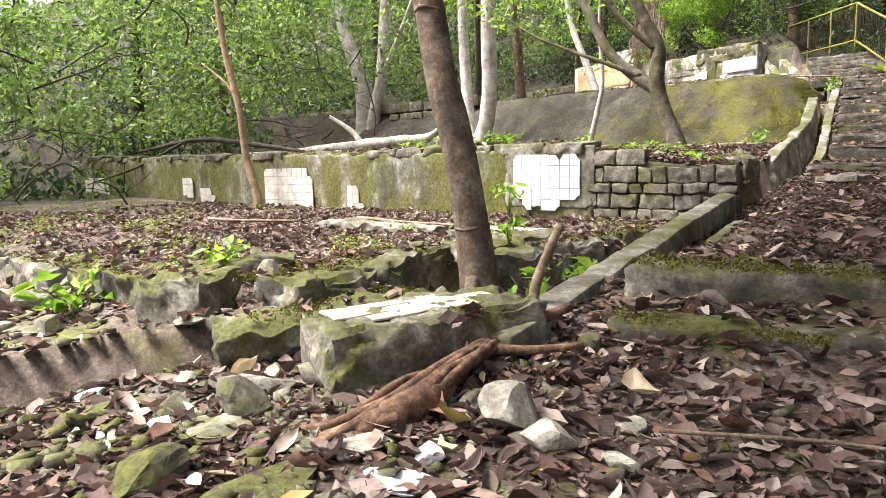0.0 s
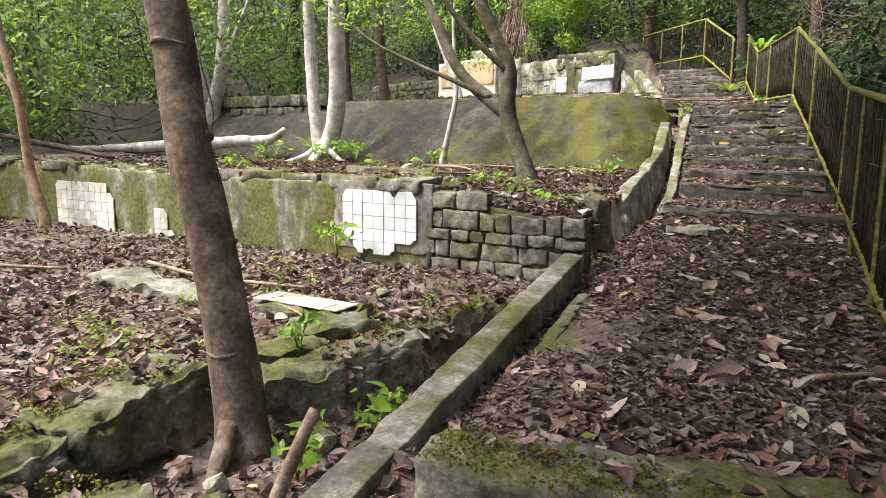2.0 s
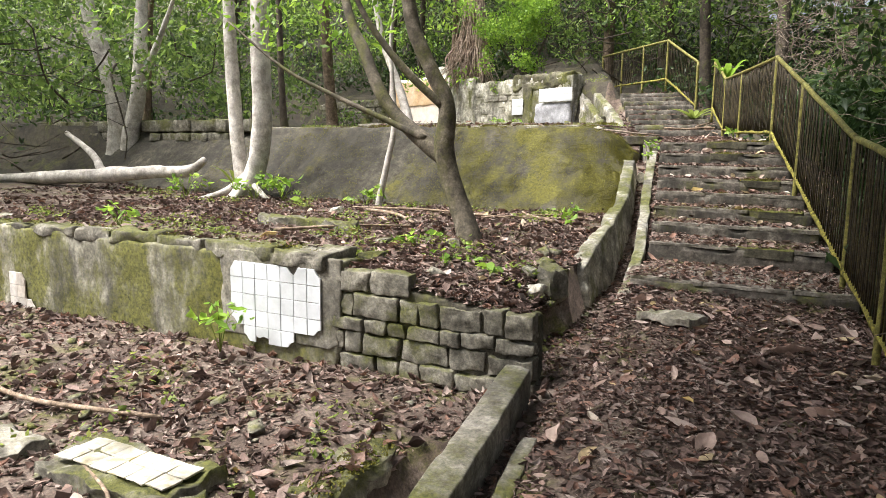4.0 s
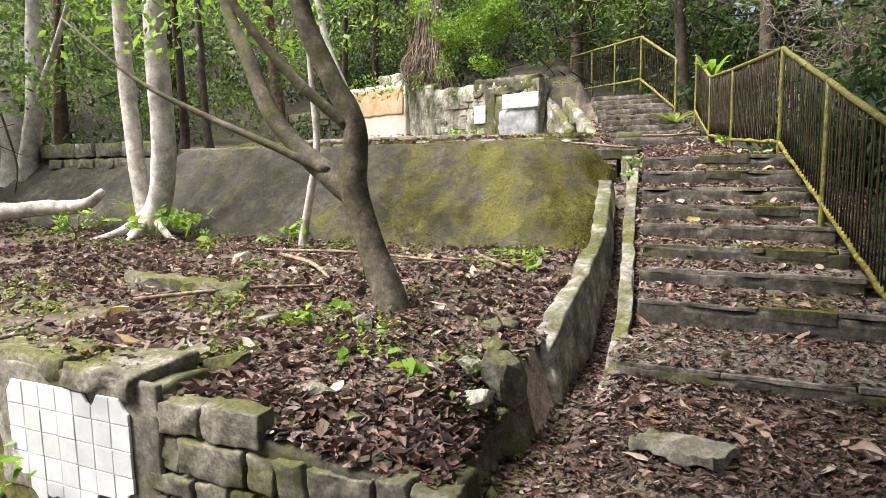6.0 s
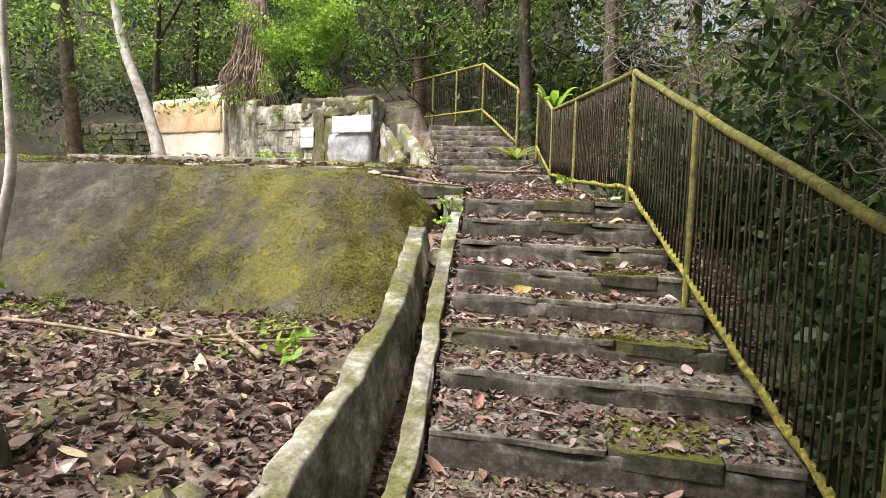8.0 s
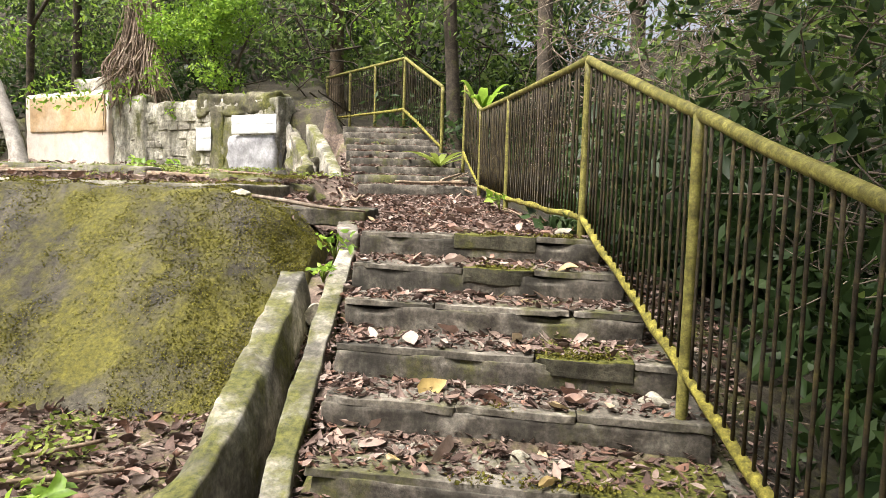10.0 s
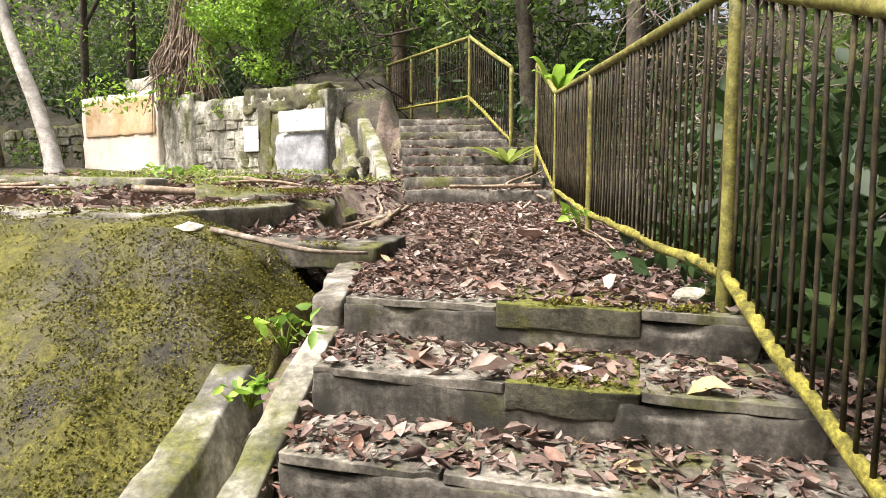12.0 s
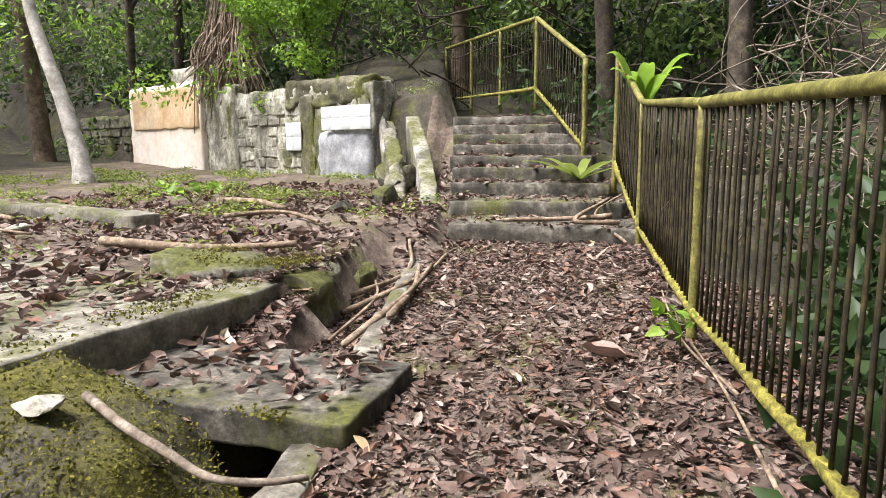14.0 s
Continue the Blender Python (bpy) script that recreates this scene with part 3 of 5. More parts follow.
# ---------- stairs ----------
stairs = thing("stairs", "weathered concrete flight of nine steps strewn with dry leaves", "stairs", kind="structure")
STEPS = [(10.25, 1.33), (11.4, 1.56), (12.05, 1.735), (12.5, 1.905), (12.95, 2.08), (13.33, 2.255), (13.78, 2.43), (14.17, 2.61), (14.67, 2.79)]
MOSSY_STEPS = {8: (0.4, 0.74), 7: (0.42, 0.68), 5: (0.6, 0.88), 3: (0.62, 0.95), 1: (0.5, 0.8)}
for i, (y, z) in enumerate(STEPS):
    xl, xr = lerp_table(STAIR_LEFT, y), lerp_table(RAIL, y) + 0.12
    yb = (STEPS[i + 1][0] + 0.12) if i + 1 < len(STEPS) else y + 0.55
    ym = (y + yb) / 2
    part("riser", run_block("riser", xl, ym + 0.002, xr, ym - 0.028, yb - y, z - 0.5, z - 0.03, z - 0.5, z - 0.04, M_step, 0.045, 0.012, 0.012, 10.0 + i, 0.03), stairs)
    a, b = MOSSY_STEPS.get(i, (rng.uniform(0.3, 0.42), rng.uniform(0.66, 0.8)))
    for k, (u, v) in enumerate(((0.0, a), (a, b), (b, 1.0))):
        grown = k == 1 and i in MOSSY_STEPS
        drop = rng.uniform(-0.008, 0.006) + (0.006 if grown else 0.0)
        out = 0.006 if grown else rng.uniform(-0.008, 0.003)
        part("tread", run_block("tread", xl + (xr - xl) * u + 0.001, ym - out - 0.03 * u, xl + (xr - xl) * v - 0.001, ym - out - 0.03 * v, yb - y, z - (0.1 if grown else 0.035), z + drop, z - (0.11 if grown else 0.045), z - 0.006 + drop, M_mosscap if grown else M_tread, 0.04, 0.012, 0.007, 100.0 + 3 * i + k, 0.03),
             stairs, "tread slab thick with green moss" if grown else "worn pale edge slab of the step")
# the sloping strips of the gutter beside the stairs
def path_block(name, rows, width, mat, step=0.07, edge=0.015, rough=0.014, seed=0.0, chip=0.05, lean=0.0):
    """A worn strip along bends (x, y, base, top); lean: how far its top is set to the side."""
    run = [0.0]
    for (xa, ya, *_), (xb, yb, *_) in zip(rows, rows[1:]):
        run.append(run[-1] + math.hypot(xb - xa, yb - ya))
    L = run[-1]

    def warp(p):
        d = max(0.0, min(L, p.x + L / 2))
        k = max(q for q in range(len(rows) - 1) if run[q] <= d + 1e-9)
        a, b = rows[k], rows[k + 1]
        t = (p.x + L / 2 - run[k]) / (run[k + 1] - run[k])
        ux, uy = (b[0] - a[0]) / (run[k + 1] - run[k]), (b[1] - a[1]) / (run[k + 1] - run[k])
        x, y, z0, z1 = [a[q] + (b[q] - a[q]) * t for q in range(4)]
        side = p.y + lean * (p.z - 1)
        return (x - uy * side, y + ux * side, z0 + (z1 - z0) * p.z)

    return block(name, (L, width, 1.0), mat, step, edge, rough, seed, warp, 0.25, chip)


tagged(new("gutter_strip", path_block("gutter_strip", [(-2.33, 9.75, 0.7, 1.06), (-2.37, 10.4, 0.7, 1.2), (-2.45, 11.3, 0.9, 1.46), (-2.6, 12.3, 1.2, 1.8), (-2.77, 13.35, 1.6, 2.16), (-2.87, 14.0, 1.9, 2.39), (-2.97, 14.75, 2.1, 2.66)], 0.13, M_gutter, seed=20.0)),
       "pale concrete strip between gutter and stairs", "gutter", kind="structure")
tagged(new("gutter_wall", path_block("gutter_wall", [(-2.9, 10.3, 0.7, 1.36), (-2.93, 10.7, 0.7, 1.5), (-2.93, 11.5, 0.8, 1.68), (-3.0, 12.78, 1.1, 2.02), (-3.16, 13.7, 1.5, 2.26), (-3.3, 14.5, 1.9, 2.5)], 0.17, M_gutter, 0.06, 0.02, 0.018, 21.0, 0.06, 0.12)),
       "pale worn concrete side of the gutter with a broken end", "gutter", kind="structure")


# ---------- sloping moss-covered wall ----------
def wall2_warp(p):
    x = p.x - 13.5 + 3.55
    if x > -3.32:
        x = -3.32
    t = p.z
    y = 13.45 + 1.9 * t + p.y * 0.9 + 0.02 * (-3.5 - x)
    zt = 3.05 - 0.5 * max(0, 1 - (-3.32 - x) / 1.0) ** 2
    return (x, y, 1.25 + (zt - 1.25) * t)


tagged(new("wall_mossy_slope", block("wall_mossy_slope", (13.2, 0.5, 1.0), M_mosswall, 0.07, 0.02, 0.05, 8.0, wall2_warp, 0.3)),
       "sloping concrete retaining wall covered in yellow-green moss", "wall", kind="structure")
wall_far = tagged(new("wall_far_masonry", run_block("wall_far_masonry", -26, 16.2, -15.5, 15.6, 0.5, 1.2, 3.1, 1.2, 3.25, M_stone, 0.2, 0.06, 0.06, 9.0)),
                  "old masonry terrace wall in deep shade", "wall", kind="structure")

z = 1.5
while z < 3.1:
    hgt = rng.uniform(0.2, 0.34)
    x = -21.0 + rng.uniform(0, 0.4)
    while x < -11.5:
        w = rng.uniform(0.35, 0.9)
        if x < -15.6 or (x < -12.2 and z > 2.2):
            y = 15.35 + (-15.5 - x) * 0.057 if x < -15.6 else 15.2
            part("stone", block("stone", (w - 0.03, 0.3, hgt - 0.03), M_stone, 0.12, 0.015, 0.035, rng.uniform(0, 60), None, 0.2, 0.05), wall_far, at=(x + w / 2, y + rng.uniform(-0.06, 0.04), z), turn=(0, rng.uniform(-2, 2), rng.uniform(-3, 3)))
        x += w
    z += hgt

# ---------- upper terrace ----------
tagged(new("terrace_slab", run_block("terrace_slab", -14, 16.9, -4.33, 16.2, 1.7, 2.7, 3.1, 2.7, 3.1, M_concrete, 0.12, 0.03, 0.015, 22.0)),
       "cracked concrete terrace slab with a mossy lip", "slab", kind="structure")
tagged(new("terrace_kerb", run_block("terrace_kerb", -12, 19.6, -6.8, 18.6, 0.3, 2.9, 3.34, 2.9, 3.3, M_concrete, 0.12, 0.03, 0.02, 23.0)),
       "low grey concrete kerb across the upper terrace", "kerb", kind="structure")
tagged(new("gutter_cover", run_block("gutter_cover", -4.4, 16.0, -3.1, 16.1, 0.75, 2.76, 2.92, 2.74, 2.9, M_step, 0.07, 0.03, 0.015, 24.0)),
       "thick concrete cover slab over the dark gutter", "slab")
tagged(new("mossy_block", run_block("mossy_block", -5.25, 17.15, -4.15, 17.52, 0.58, 2.7, 3.25, 2.7, 3.1, M_mossrock, 0.06, 0.05, 0.05, 25.0, 0.08)),
       "broken concrete slab topped with bright moss beside the gutter", "slab")
tagged(new("landing_edge", run_block("landing_edge", -2.95, 14.7, -4.42, 19.9, 0.16, 2.3, 2.76, 2.6, 2.98, M_tread, 0.08, 0.02, 0.016, 26.0, 0.05)),
       "worn concrete edge of the stair landing", "kerb", kind="structure")

# ---------- back wall with the orange panel ----------
W3 = Vector((-6.6, 24.04, 0))
W3_DIR = Vector((-1, 0.39, 0)).normalized()


def w3(s, out=0.0):
    """Place s metres along the back wall, out metres before it."""
    p = W3 + W3_DIR * s + Vector((-0.39, -1, 0)).normalized() * out
    return p.x, p.y


def w3_block(name, s0, s1, z0, z1, out, thick, mat, parent, step=0.12, rough=0.02, seed=0.0, edge=0.04, label=""):
    a, b = w3(s0, out - thick / 2), w3(s1, out - thick / 2)
    me = run_block(name, *a, *b, thick, z0, z1, z0, z1, mat, step, edge, rough, seed)
    if parent is None:
        return new(name, me)
    return part(name, me, parent, label)


wall_3 = tagged(w3_block("wall_back", 0.7, 7.0, 2.9, 5.05, 0.0, 0.6, M_paleplaster, None, 0.1, 0.06, 31.0), "pale flaking plastered masonry wall with tile remnants", "wall", kind="structure")
wall_3b = tagged(w3_block("wall_back_low", 7.0, 16.0, 2.9, 4.8, -0.3, 0.6, M_stone, None, 0.2, 0.08, 32.0), "ruined masonry wall in shade", "wall", kind="structure")
w3_block("cream_panel", 6.4, 10.1, 3.1, 5.42, 0.12, 0.3, M_cream, wall_3, 0.1, 0.025, 33.0, label="cream plaster panel with grey edges")
w3_block("orange_panel", 6.5, 9.85, 4.35, 5.3, 0.152, 0.09, M_orange, wall_3, 0.07, 0.012, 34.0, 0.02, "faded orange paint on the upper half of the panel")
w3_block("dark_render", 0.72, 3.3, 4.62, 5.16, 0.02, 0.6, M_darkplaster, wall_3, 0.08, 0.07, 37.0, 0.1, "dark mossy render at the end of the wall")
w3_block("dark_render", 2.35, 2.8, 3.1, 4.9, 0.035, 0.3, M_darkplaster, wall_3, 0.08, 0.03, 38.0, 0.03, "dark mossy strip of render")
w3_block("pale_render", 5.0, 6.3, 3.1, 5.25, 0.03, 0.3, M_paleplaster, wall_3, 0.08, 0.05, 39.0, 0.05, "flaking pale render beside the panel")
w3_block("plaster_patch", 5.9, 8.0, 5.3, 5.75, 0.05, 0.3, M_paleplaster, wall_3, 0.1, 0.06, 36.0, 0.1, "broken pale plaster above the panel")
for i, (s0, z0, w, h) in enumerate([(3.3, 4.55, 0.7, 0.35), (4.1, 4.35, 0.5, 0.25), (4.9, 4.5, 0.6, 0.3), (3.9, 4.75, 0.45, 0.2), (4.5, 4.0, 0.55, 0.22), (5.3, 4.1, 0.4, 0.3), (3.6, 3.7, 0.5, 0.24), (4.4, 3.6, 0.6, 0.22), (5.2, 3.65, 0.5, 0.3), (2.5, 4.3, 0.5, 0.6)]):
    w3_block("masonry_stone", s0, s0 + w, z0, z0 + h, 0.015, 0.2, M_paleplaster, wall_3, 0.08, 0.04, 50.0 + i, 0.03)
w3_block("grey_panel", 0.72, 2.2, 3.1, 4.2, 0.09, 0.3, M_grey, wall_3, 0.08, 0.035, 35.0, 0.12, "grey cement render with a rounded broken edge")
for r in range(2):
    for c in range(5):
        a = w3(0.75 + c * 0.27, 0.14)
        part("tile", block("tile", (0.266, 0.02, 0.205), M_tile, 0.3, 0.003, 0.0005), wall_3, at=(*a, 4.22 + r * 0.21), turn=(0, 0, math.degrees(math.atan2(0.39, -1)) + 180))
for r in range(2):
    for c in range(2):
        a = w3(2.85 + c * 0.25, 0.05)
        part("tile", block("tile", (0.245, 0.02, 0.265), M_tile, 0.3, 0.003, 0.0005), wall_3, at=(*a, 3.85 + r * 0.27), turn=(0, 0, math.degrees(math.atan2(0.39, -1)) + 180))

z = 3.1
while z < 4.75:
    hgt = rng.uniform(0.18, 0.32)
    a = 7.0 + rng.uniform(0, 0.3)
    while a < 16:
        w = rng.uniform(0.3, 0.75)
        if a > 9.9:
            w3_block("stone", a, a + w - 0.03, z, z + hgt - 0.03, -0.22 + rng.uniform(-0.04, 0.04), 0.25, M_stone, wall_3b, 0.12, 0.04, rng.uniform(0, 60), 0.02)
        a += w
    z += hgt
z = 3.5
while z < 4.85:
    hgt = rng.uniform(0.17, 0.26)
    a = 2.75 + rng.uniform(0, 0.25)
    while a < 5.0:
        w = rng.uniform(0.22, 0.5)
        if rng.random() < 0.8:
            w3_block("stone", a, min(5.1, a + w - 0.03), z, z + hgt - 0.03, 0.012 + rng.uniform(-0.012, 0.012), 0.2, M_paleplaster if rng.random() < 0.7 else M_concrete, wall_3, 0.09, 0.02, rng.uniform(0, 60), 0.012)
        a += w
    z += hgt
# ---------- upper flights ----------
upper_stairs = thing("upper_stairs", "shaded upper concrete flight with mossy risers", "stairs", kind="structure")
USTEPS = [(-4.3, 19.94, 3.16), (-4.62, 20.8, 3.32), (-4.85, 21.55, 3.48), (-5.05, 22.1, 3.64), (-5.2, 22.5, 3.79), (-5.32, 22.9, 3.94), (-5.45, 23.3, 4.09), (-5.6, 23.7, 4.24), (-5.75, 24.1, 4.39)]
for i, (x, y, z) in enumerate(USTEPS):
    yb = (USTEPS[i + 1][1] + 0.1) if i + 1 < len(USTEPS) else y + 1.2
    part("step", run_block("step", x, (y + yb) / 2, x + 1.95, (y + yb) / 2 + 0.1, yb - y, z - 0.5, z, z - 0.5, z, M_step, 0.12, 0.03, 0.014, 40.0 + i), upper_stairs)
far_stairs = thing("far_stairs", "distant dark concrete flight up the wooded slope", "stairs", kind="structure")
for i in range(8):
    x, y, z = -8.6 - 0.12 * i, 28.2 + 0.4 * i, 4.75 + 0.16 * i
    part("step", run_block("step", x, y + 0.25, x + 2.0, y + 0.3, 0.5, z - 0.4, z, z - 0.4, z, M_step, 0.25, 0.03, 0.014, 60.0 + i), far_stairs)
upper_gutter = thing("upper_gutter", "pale curved concrete gutter beside the upper stairs", "gutter", kind="structure")
CURVE = [(-4.6, 19.8, 2.3, 3.02), (-4.85, 20.9, 2.4, 3.19), (-5.22, 21.8, 2.7, 3.52), (-5.72, 22.8, 3.1, 3.92), (-6.4, 24.0, 3.5, 4.42)]
part("gutter_side", path_block("gutter_side", CURVE, 0.22, M_gutter, 0.07, 0.03, 0.012, 70.0, 0.03), upper_gutter)
part("gutter_side", path_block("gutter_side", [(x - 0.42, y - 0.05, a, b - 0.06) for x, y, a, b in CURVE], 0.2, M_mossrock, 0.07, 0.04, 0.05, 72.0, 0.08), upper_gutter, "mossy crumbling far side")


# ---------- railings ----------
def pole(a, b, r, mat, sides=10, bow=0.0, name="rail", n=8, knob=0.05, seed=0.0):
    a, b = Vector(a), Vector(b)
    pts = []
    for i in range(n + 1):
        p = a.lerp(b, i / n) + jig(a.lerp(b, i / n), 0.6, bow, seed)
        pts.append((p.x, p.y, p.z, r))
    v, f = tube(pts, sides, 1, knob, seed)
    return mesh_of(name, v, f, mat)


def railing(label, low, heights, posts_at, r_top, spacing, detail=1.0):
    """low: bend points of the lower rail; heights: of the top rail over each; posts_at: (piece, share) of each post."""
    rail = thing("railing", label, "railing")
    for i in range(len(low) - 1):
        a, b = Vector(low[i]), Vector(low[i + 1])
        ha, hb = Vector((0, 0, heights[i])), Vector((0, 0, heights[i + 1]))
        n = max(4, int((b - a).length / 0.06)) if detail >= 1 else 8
        part("lower_rail", pole(a, b, r_top * 0.85, M_rail_low, 8, 0.012, "lower_rail", n, 0.35, i * 2.0), rail, "lower rail caked with bright yellow moss")
        part("top_rail", pole(a + ha, b + hb, r_top, M_rail, 12, 0.008, "top_rail", 16, 0.03, i * 5.0), rail)
        k = max(2, int((b - a).length / spacing))
        for j in range(1, k):
            p = a.lerp(b, j / k)
            q = p + ha.lerp(hb, j / k) + Vector((rng.uniform(-0.012, 0.012), rng.uniform(-0.012, 0.012), 0))
            part("picket", pole(p, q, 0.0085, M_picket, 5, 0.008, "picket", 4, 0.15, j * 1.3), rail)
    for i, s in posts_at:
        p = Vector(low[i]).lerp(Vector(low[i + 1]), s)
        h = heights[i] + (heights[i + 1] - heights[i]) * s
        part("post", pole(p - Vector((0, 0, 0.35)), p + Vector((0, 0, h)), r_top * 0.95, M_rail, 10, 0.006, "post", 10, 0.05, p.y), rail)
    return rail


railing("yellow-green mossy steel railing beside the stairs", [(0.15, 3.6, 0.93), (-0.08, 6.6, 1.08), (-0.39, 10.6, 1.5), (-0.86, 13.0, 2.3), (-1.24, 14.75, 2.94), (-1.9, 17.45, 3.03), (-2.42, 20.05, 3.17), (-2.8, 21.3, 3.75)], [1.26, 1.28, 1.25, 1.18, 1.11, 1.11, 1.13, 1.1],
        [(0, 0.15), (0, 0.75), (1, 0.12), (1, 0.55), (1, 1.0), (2, 1.0), (4, 0.0), (5, 0.0), (6, 0.0), (6, 1.0)], 0.03, 0.085)
railing("mossy yellow steel railing of the upper stairs", [(-3.38, 22.7, 3.9), (-4.55, 24.9, 4.85), (-7.3, 28.0, 4.93)], [1.13, 1.13, 1.1], [(0, 0.0), (1, 0.0), (1, 0.33), (1, 0.66), (1, 1.0)], 0.036, 0.13, 0.5)


# ---------- trees ----------
nrng = np.random.default_rng(7)


def tree(name, label, limbs, mat, crown=(), leaf=0.12, leaf_mat=None, per=90, sides=12, category="tree", aspect=2.6):
    t = thing(name, label, category)
    part("trunk", tubes("trunk", limbs, mat, sides), t)
    if crown:
        C = blob_cloud(nrng, [c[:3] for c in crown], [c[3] for c in crown], per)
        part("crown", leaves("crown", C, leaf, leaf_mat or M_leaf, nrng, 0.35, aspect, 0.2, 0.2), t)
    return t


tree("leaning_tree", "slender leaning tree with smooth brown bark", [
    [(-3.03, 3.87, 0.35, 0.19), (-3.08, 3.9, 0.62, 0.145), (-3.13, 3.9, 1.0, 0.128), (-3.21, 3.88, 1.5, 0.122), (-3.38, 3.89, 2.06, 0.118), (-3.57, 3.96, 2.7, 0.112), (-3.75, 4.0, 3.6, 0.1), (-4.0, 4.2, 5.4, 0.07), (-4.1, 4.3, 7.4, 0.03)],
    [(-3.05, 3.8, 0.62, 0.06), (-2.98, 3.65, 0.5, 0.05), (-2.9, 3.5, 0.4, 0.02)],
], M_bark_brown, [(-4.2 + nrng.normal(0, 1.0), 4.4 + nrng.normal(0, 1.0), 6.2 + nrng.normal(0, 0.7), 0.6) for _ in range(14)], 0.12, M_leaf)
rings = []
for k, zz in enumerate((1.02, 1.55, 2.12, 2.6)):
    u = max(0.0, (zz - 1.5) / 1.2)
    cx, cy = (-3.13 - 0.16 * (zz - 1.0) if zz < 1.5 else -3.21 - 0.36 * min(u, 1.3)), 3.89 + 0.06 * u
    rr = 0.112 - 0.007 * u
    rings.append([(cx + rr * math.cos(g * 0.785) * 1.0, cy + rr * math.sin(g * 0.785), zz + 0.03 * math.sin(g * 0.785 + k), 0.014 + 0.004 * math.sin(g * 2 + k)) for g in range(9)])
tree_rings = [o for o in scene.objects if o.name == "leaning_tree"][0]
for ring in rings:
    part("bark_ring", tubes("bark_ring", [ring], M_bark_brown, 6, 3, 0.3), tree_rings, "raised dark scar round the bark")
tree("forked_tree", "forked tree with rough brown bark on the middle terrace", [
    [(-4.15, 10.2, 1.3, 0.19), (-4.18, 10.25, 1.6, 0.145), (-4.4, 10.3, 2.1, 0.12), (-4.55, 10.3, 2.6, 0.125), (-4.52, 10.3, 3.1, 0.1), (-4.7, 10.25, 3.5, 0.09), (-4.95, 10.2, 4.1, 0.085), (-5.1, 10.2, 5.2, 0.07), (-5.3, 10.4, 6.8, 0.055), (-5.7, 11.0, 9.2, 0.03)],
    [(-4.5, 10.3, 2.45, 0.09), (-4.85, 10.35, 2.7, 0.1), (-5.2, 10.4, 2.95, 0.085), (-5.5, 10.4, 3.3, 0.08), (-5.8, 10.5, 3.8, 0.075), (-6.1, 10.6, 4.3, 0.06), (-6.6, 10.8, 5.6, 0.03)],
    [(-4.8, 10.3, 2.72, 0.045), (-5.3, 10.2, 2.95, 0.035), (-6.0, 10.1, 3.25, 0.028), (-6.7, 10.0, 3.6, 0.02), (-7.5, 9.9, 4.2, 0.01)],
    [(-4.55, 10.25, 3.1, 0.05), (-4.85, 10.1, 3.4, 0.045), (-5.2, 10.0, 3.8, 0.04), (-5.5, 9.9, 4.3, 0.03), (-5.8, 9.8, 5.2, 0.015)],
# the upper crown at 9.3 m is added out of view to shade the slope
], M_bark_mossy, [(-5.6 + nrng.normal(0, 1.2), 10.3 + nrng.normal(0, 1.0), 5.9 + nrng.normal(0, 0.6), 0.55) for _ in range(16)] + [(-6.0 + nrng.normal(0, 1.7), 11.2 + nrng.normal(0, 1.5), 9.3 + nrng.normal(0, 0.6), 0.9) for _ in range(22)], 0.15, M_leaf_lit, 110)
tree("pale_tree", "pale twin-stemmed tree with spreading roots", [
    [(-10.75, 13.3, 1.4, 0.3), (-10.5, 13.45, 1.9, 0.22), (-10.3, 13.5, 2.5, 0.2), (-10.2, 13.5, 3.4, 0.19), (-10.22, 13.5, 5.1, 0.17), (-10.1, 13.6, 7.5, 0.12), (-10, 13.6, 10, 0.05)],
    [(-10.7, 13.6, 1.5, 0.18), (-10.9, 13.6, 2.2, 0.15), (-11.0, 13.6, 3.2, 0.14), (-11.1, 13.6, 5.2, 0.12), (-11.2, 13.7, 8, 0.06)],
    [(-10.5, 13.4, 2.1, 0.08), (-10.9, 13.2, 1.75, 0.07), (-11.3, 13.0, 1.6, 0.05), (-11.7, 12.9, 1.52, 0.02)],
    [(-10.5, 13.3, 1.9, 0.08), (-10.4, 12.9, 1.65, 0.06), (-10.3, 12.5, 1.55, 0.03)],
    [(-10.4, 13.4, 1.9, 0.07), (-9.9, 13.2, 1.65, 0.05), (-9.5, 13.1, 1.55, 0.02)],
], M_bark_pale, [(-10.4 + nrng.normal(0, 1.6), 13.5 + nrng.normal(0, 1.4), 8.4 + nrng.normal(0, 1.0), 0.7) for _ in range(22)], 0.13, M_leaf)
tree("pale_tree", "pale grey tree with two leaning stems by the far wall", [
    [(-16.5, 14.9, 1.7, 0.42), (-16.4, 15, 2.4, 0.33), (-16.35, 15, 3.3, 0.27), (-16.6, 15, 4.4, 0.24), (-17.2, 15, 5.8, 0.2), (-17.8, 15, 8, 0.1)],
    [(-16.1, 15.0, 2.2, 0.25), (-15.85, 15, 3.1, 0.2), (-15.5, 15, 4.2, 0.18), (-15.35, 15, 5.6, 0.15), (-15.2, 15.1, 8, 0.06)],
    [(-15.45, 15, 4.2, 0.1), (-15.0, 15, 4.8, 0.08), (-14.6, 15, 5.4, 0.06), (-14.0, 15, 6.4, 0.03)],
], M_bark_pale, [(-16.3 + nrng.normal(0, 1.8), 15.2 + nrng.normal(0, 1.4), 8.6 + nrng.normal(0, 1.0), 0.8) for _ in range(20)], 0.14, M_leaf)
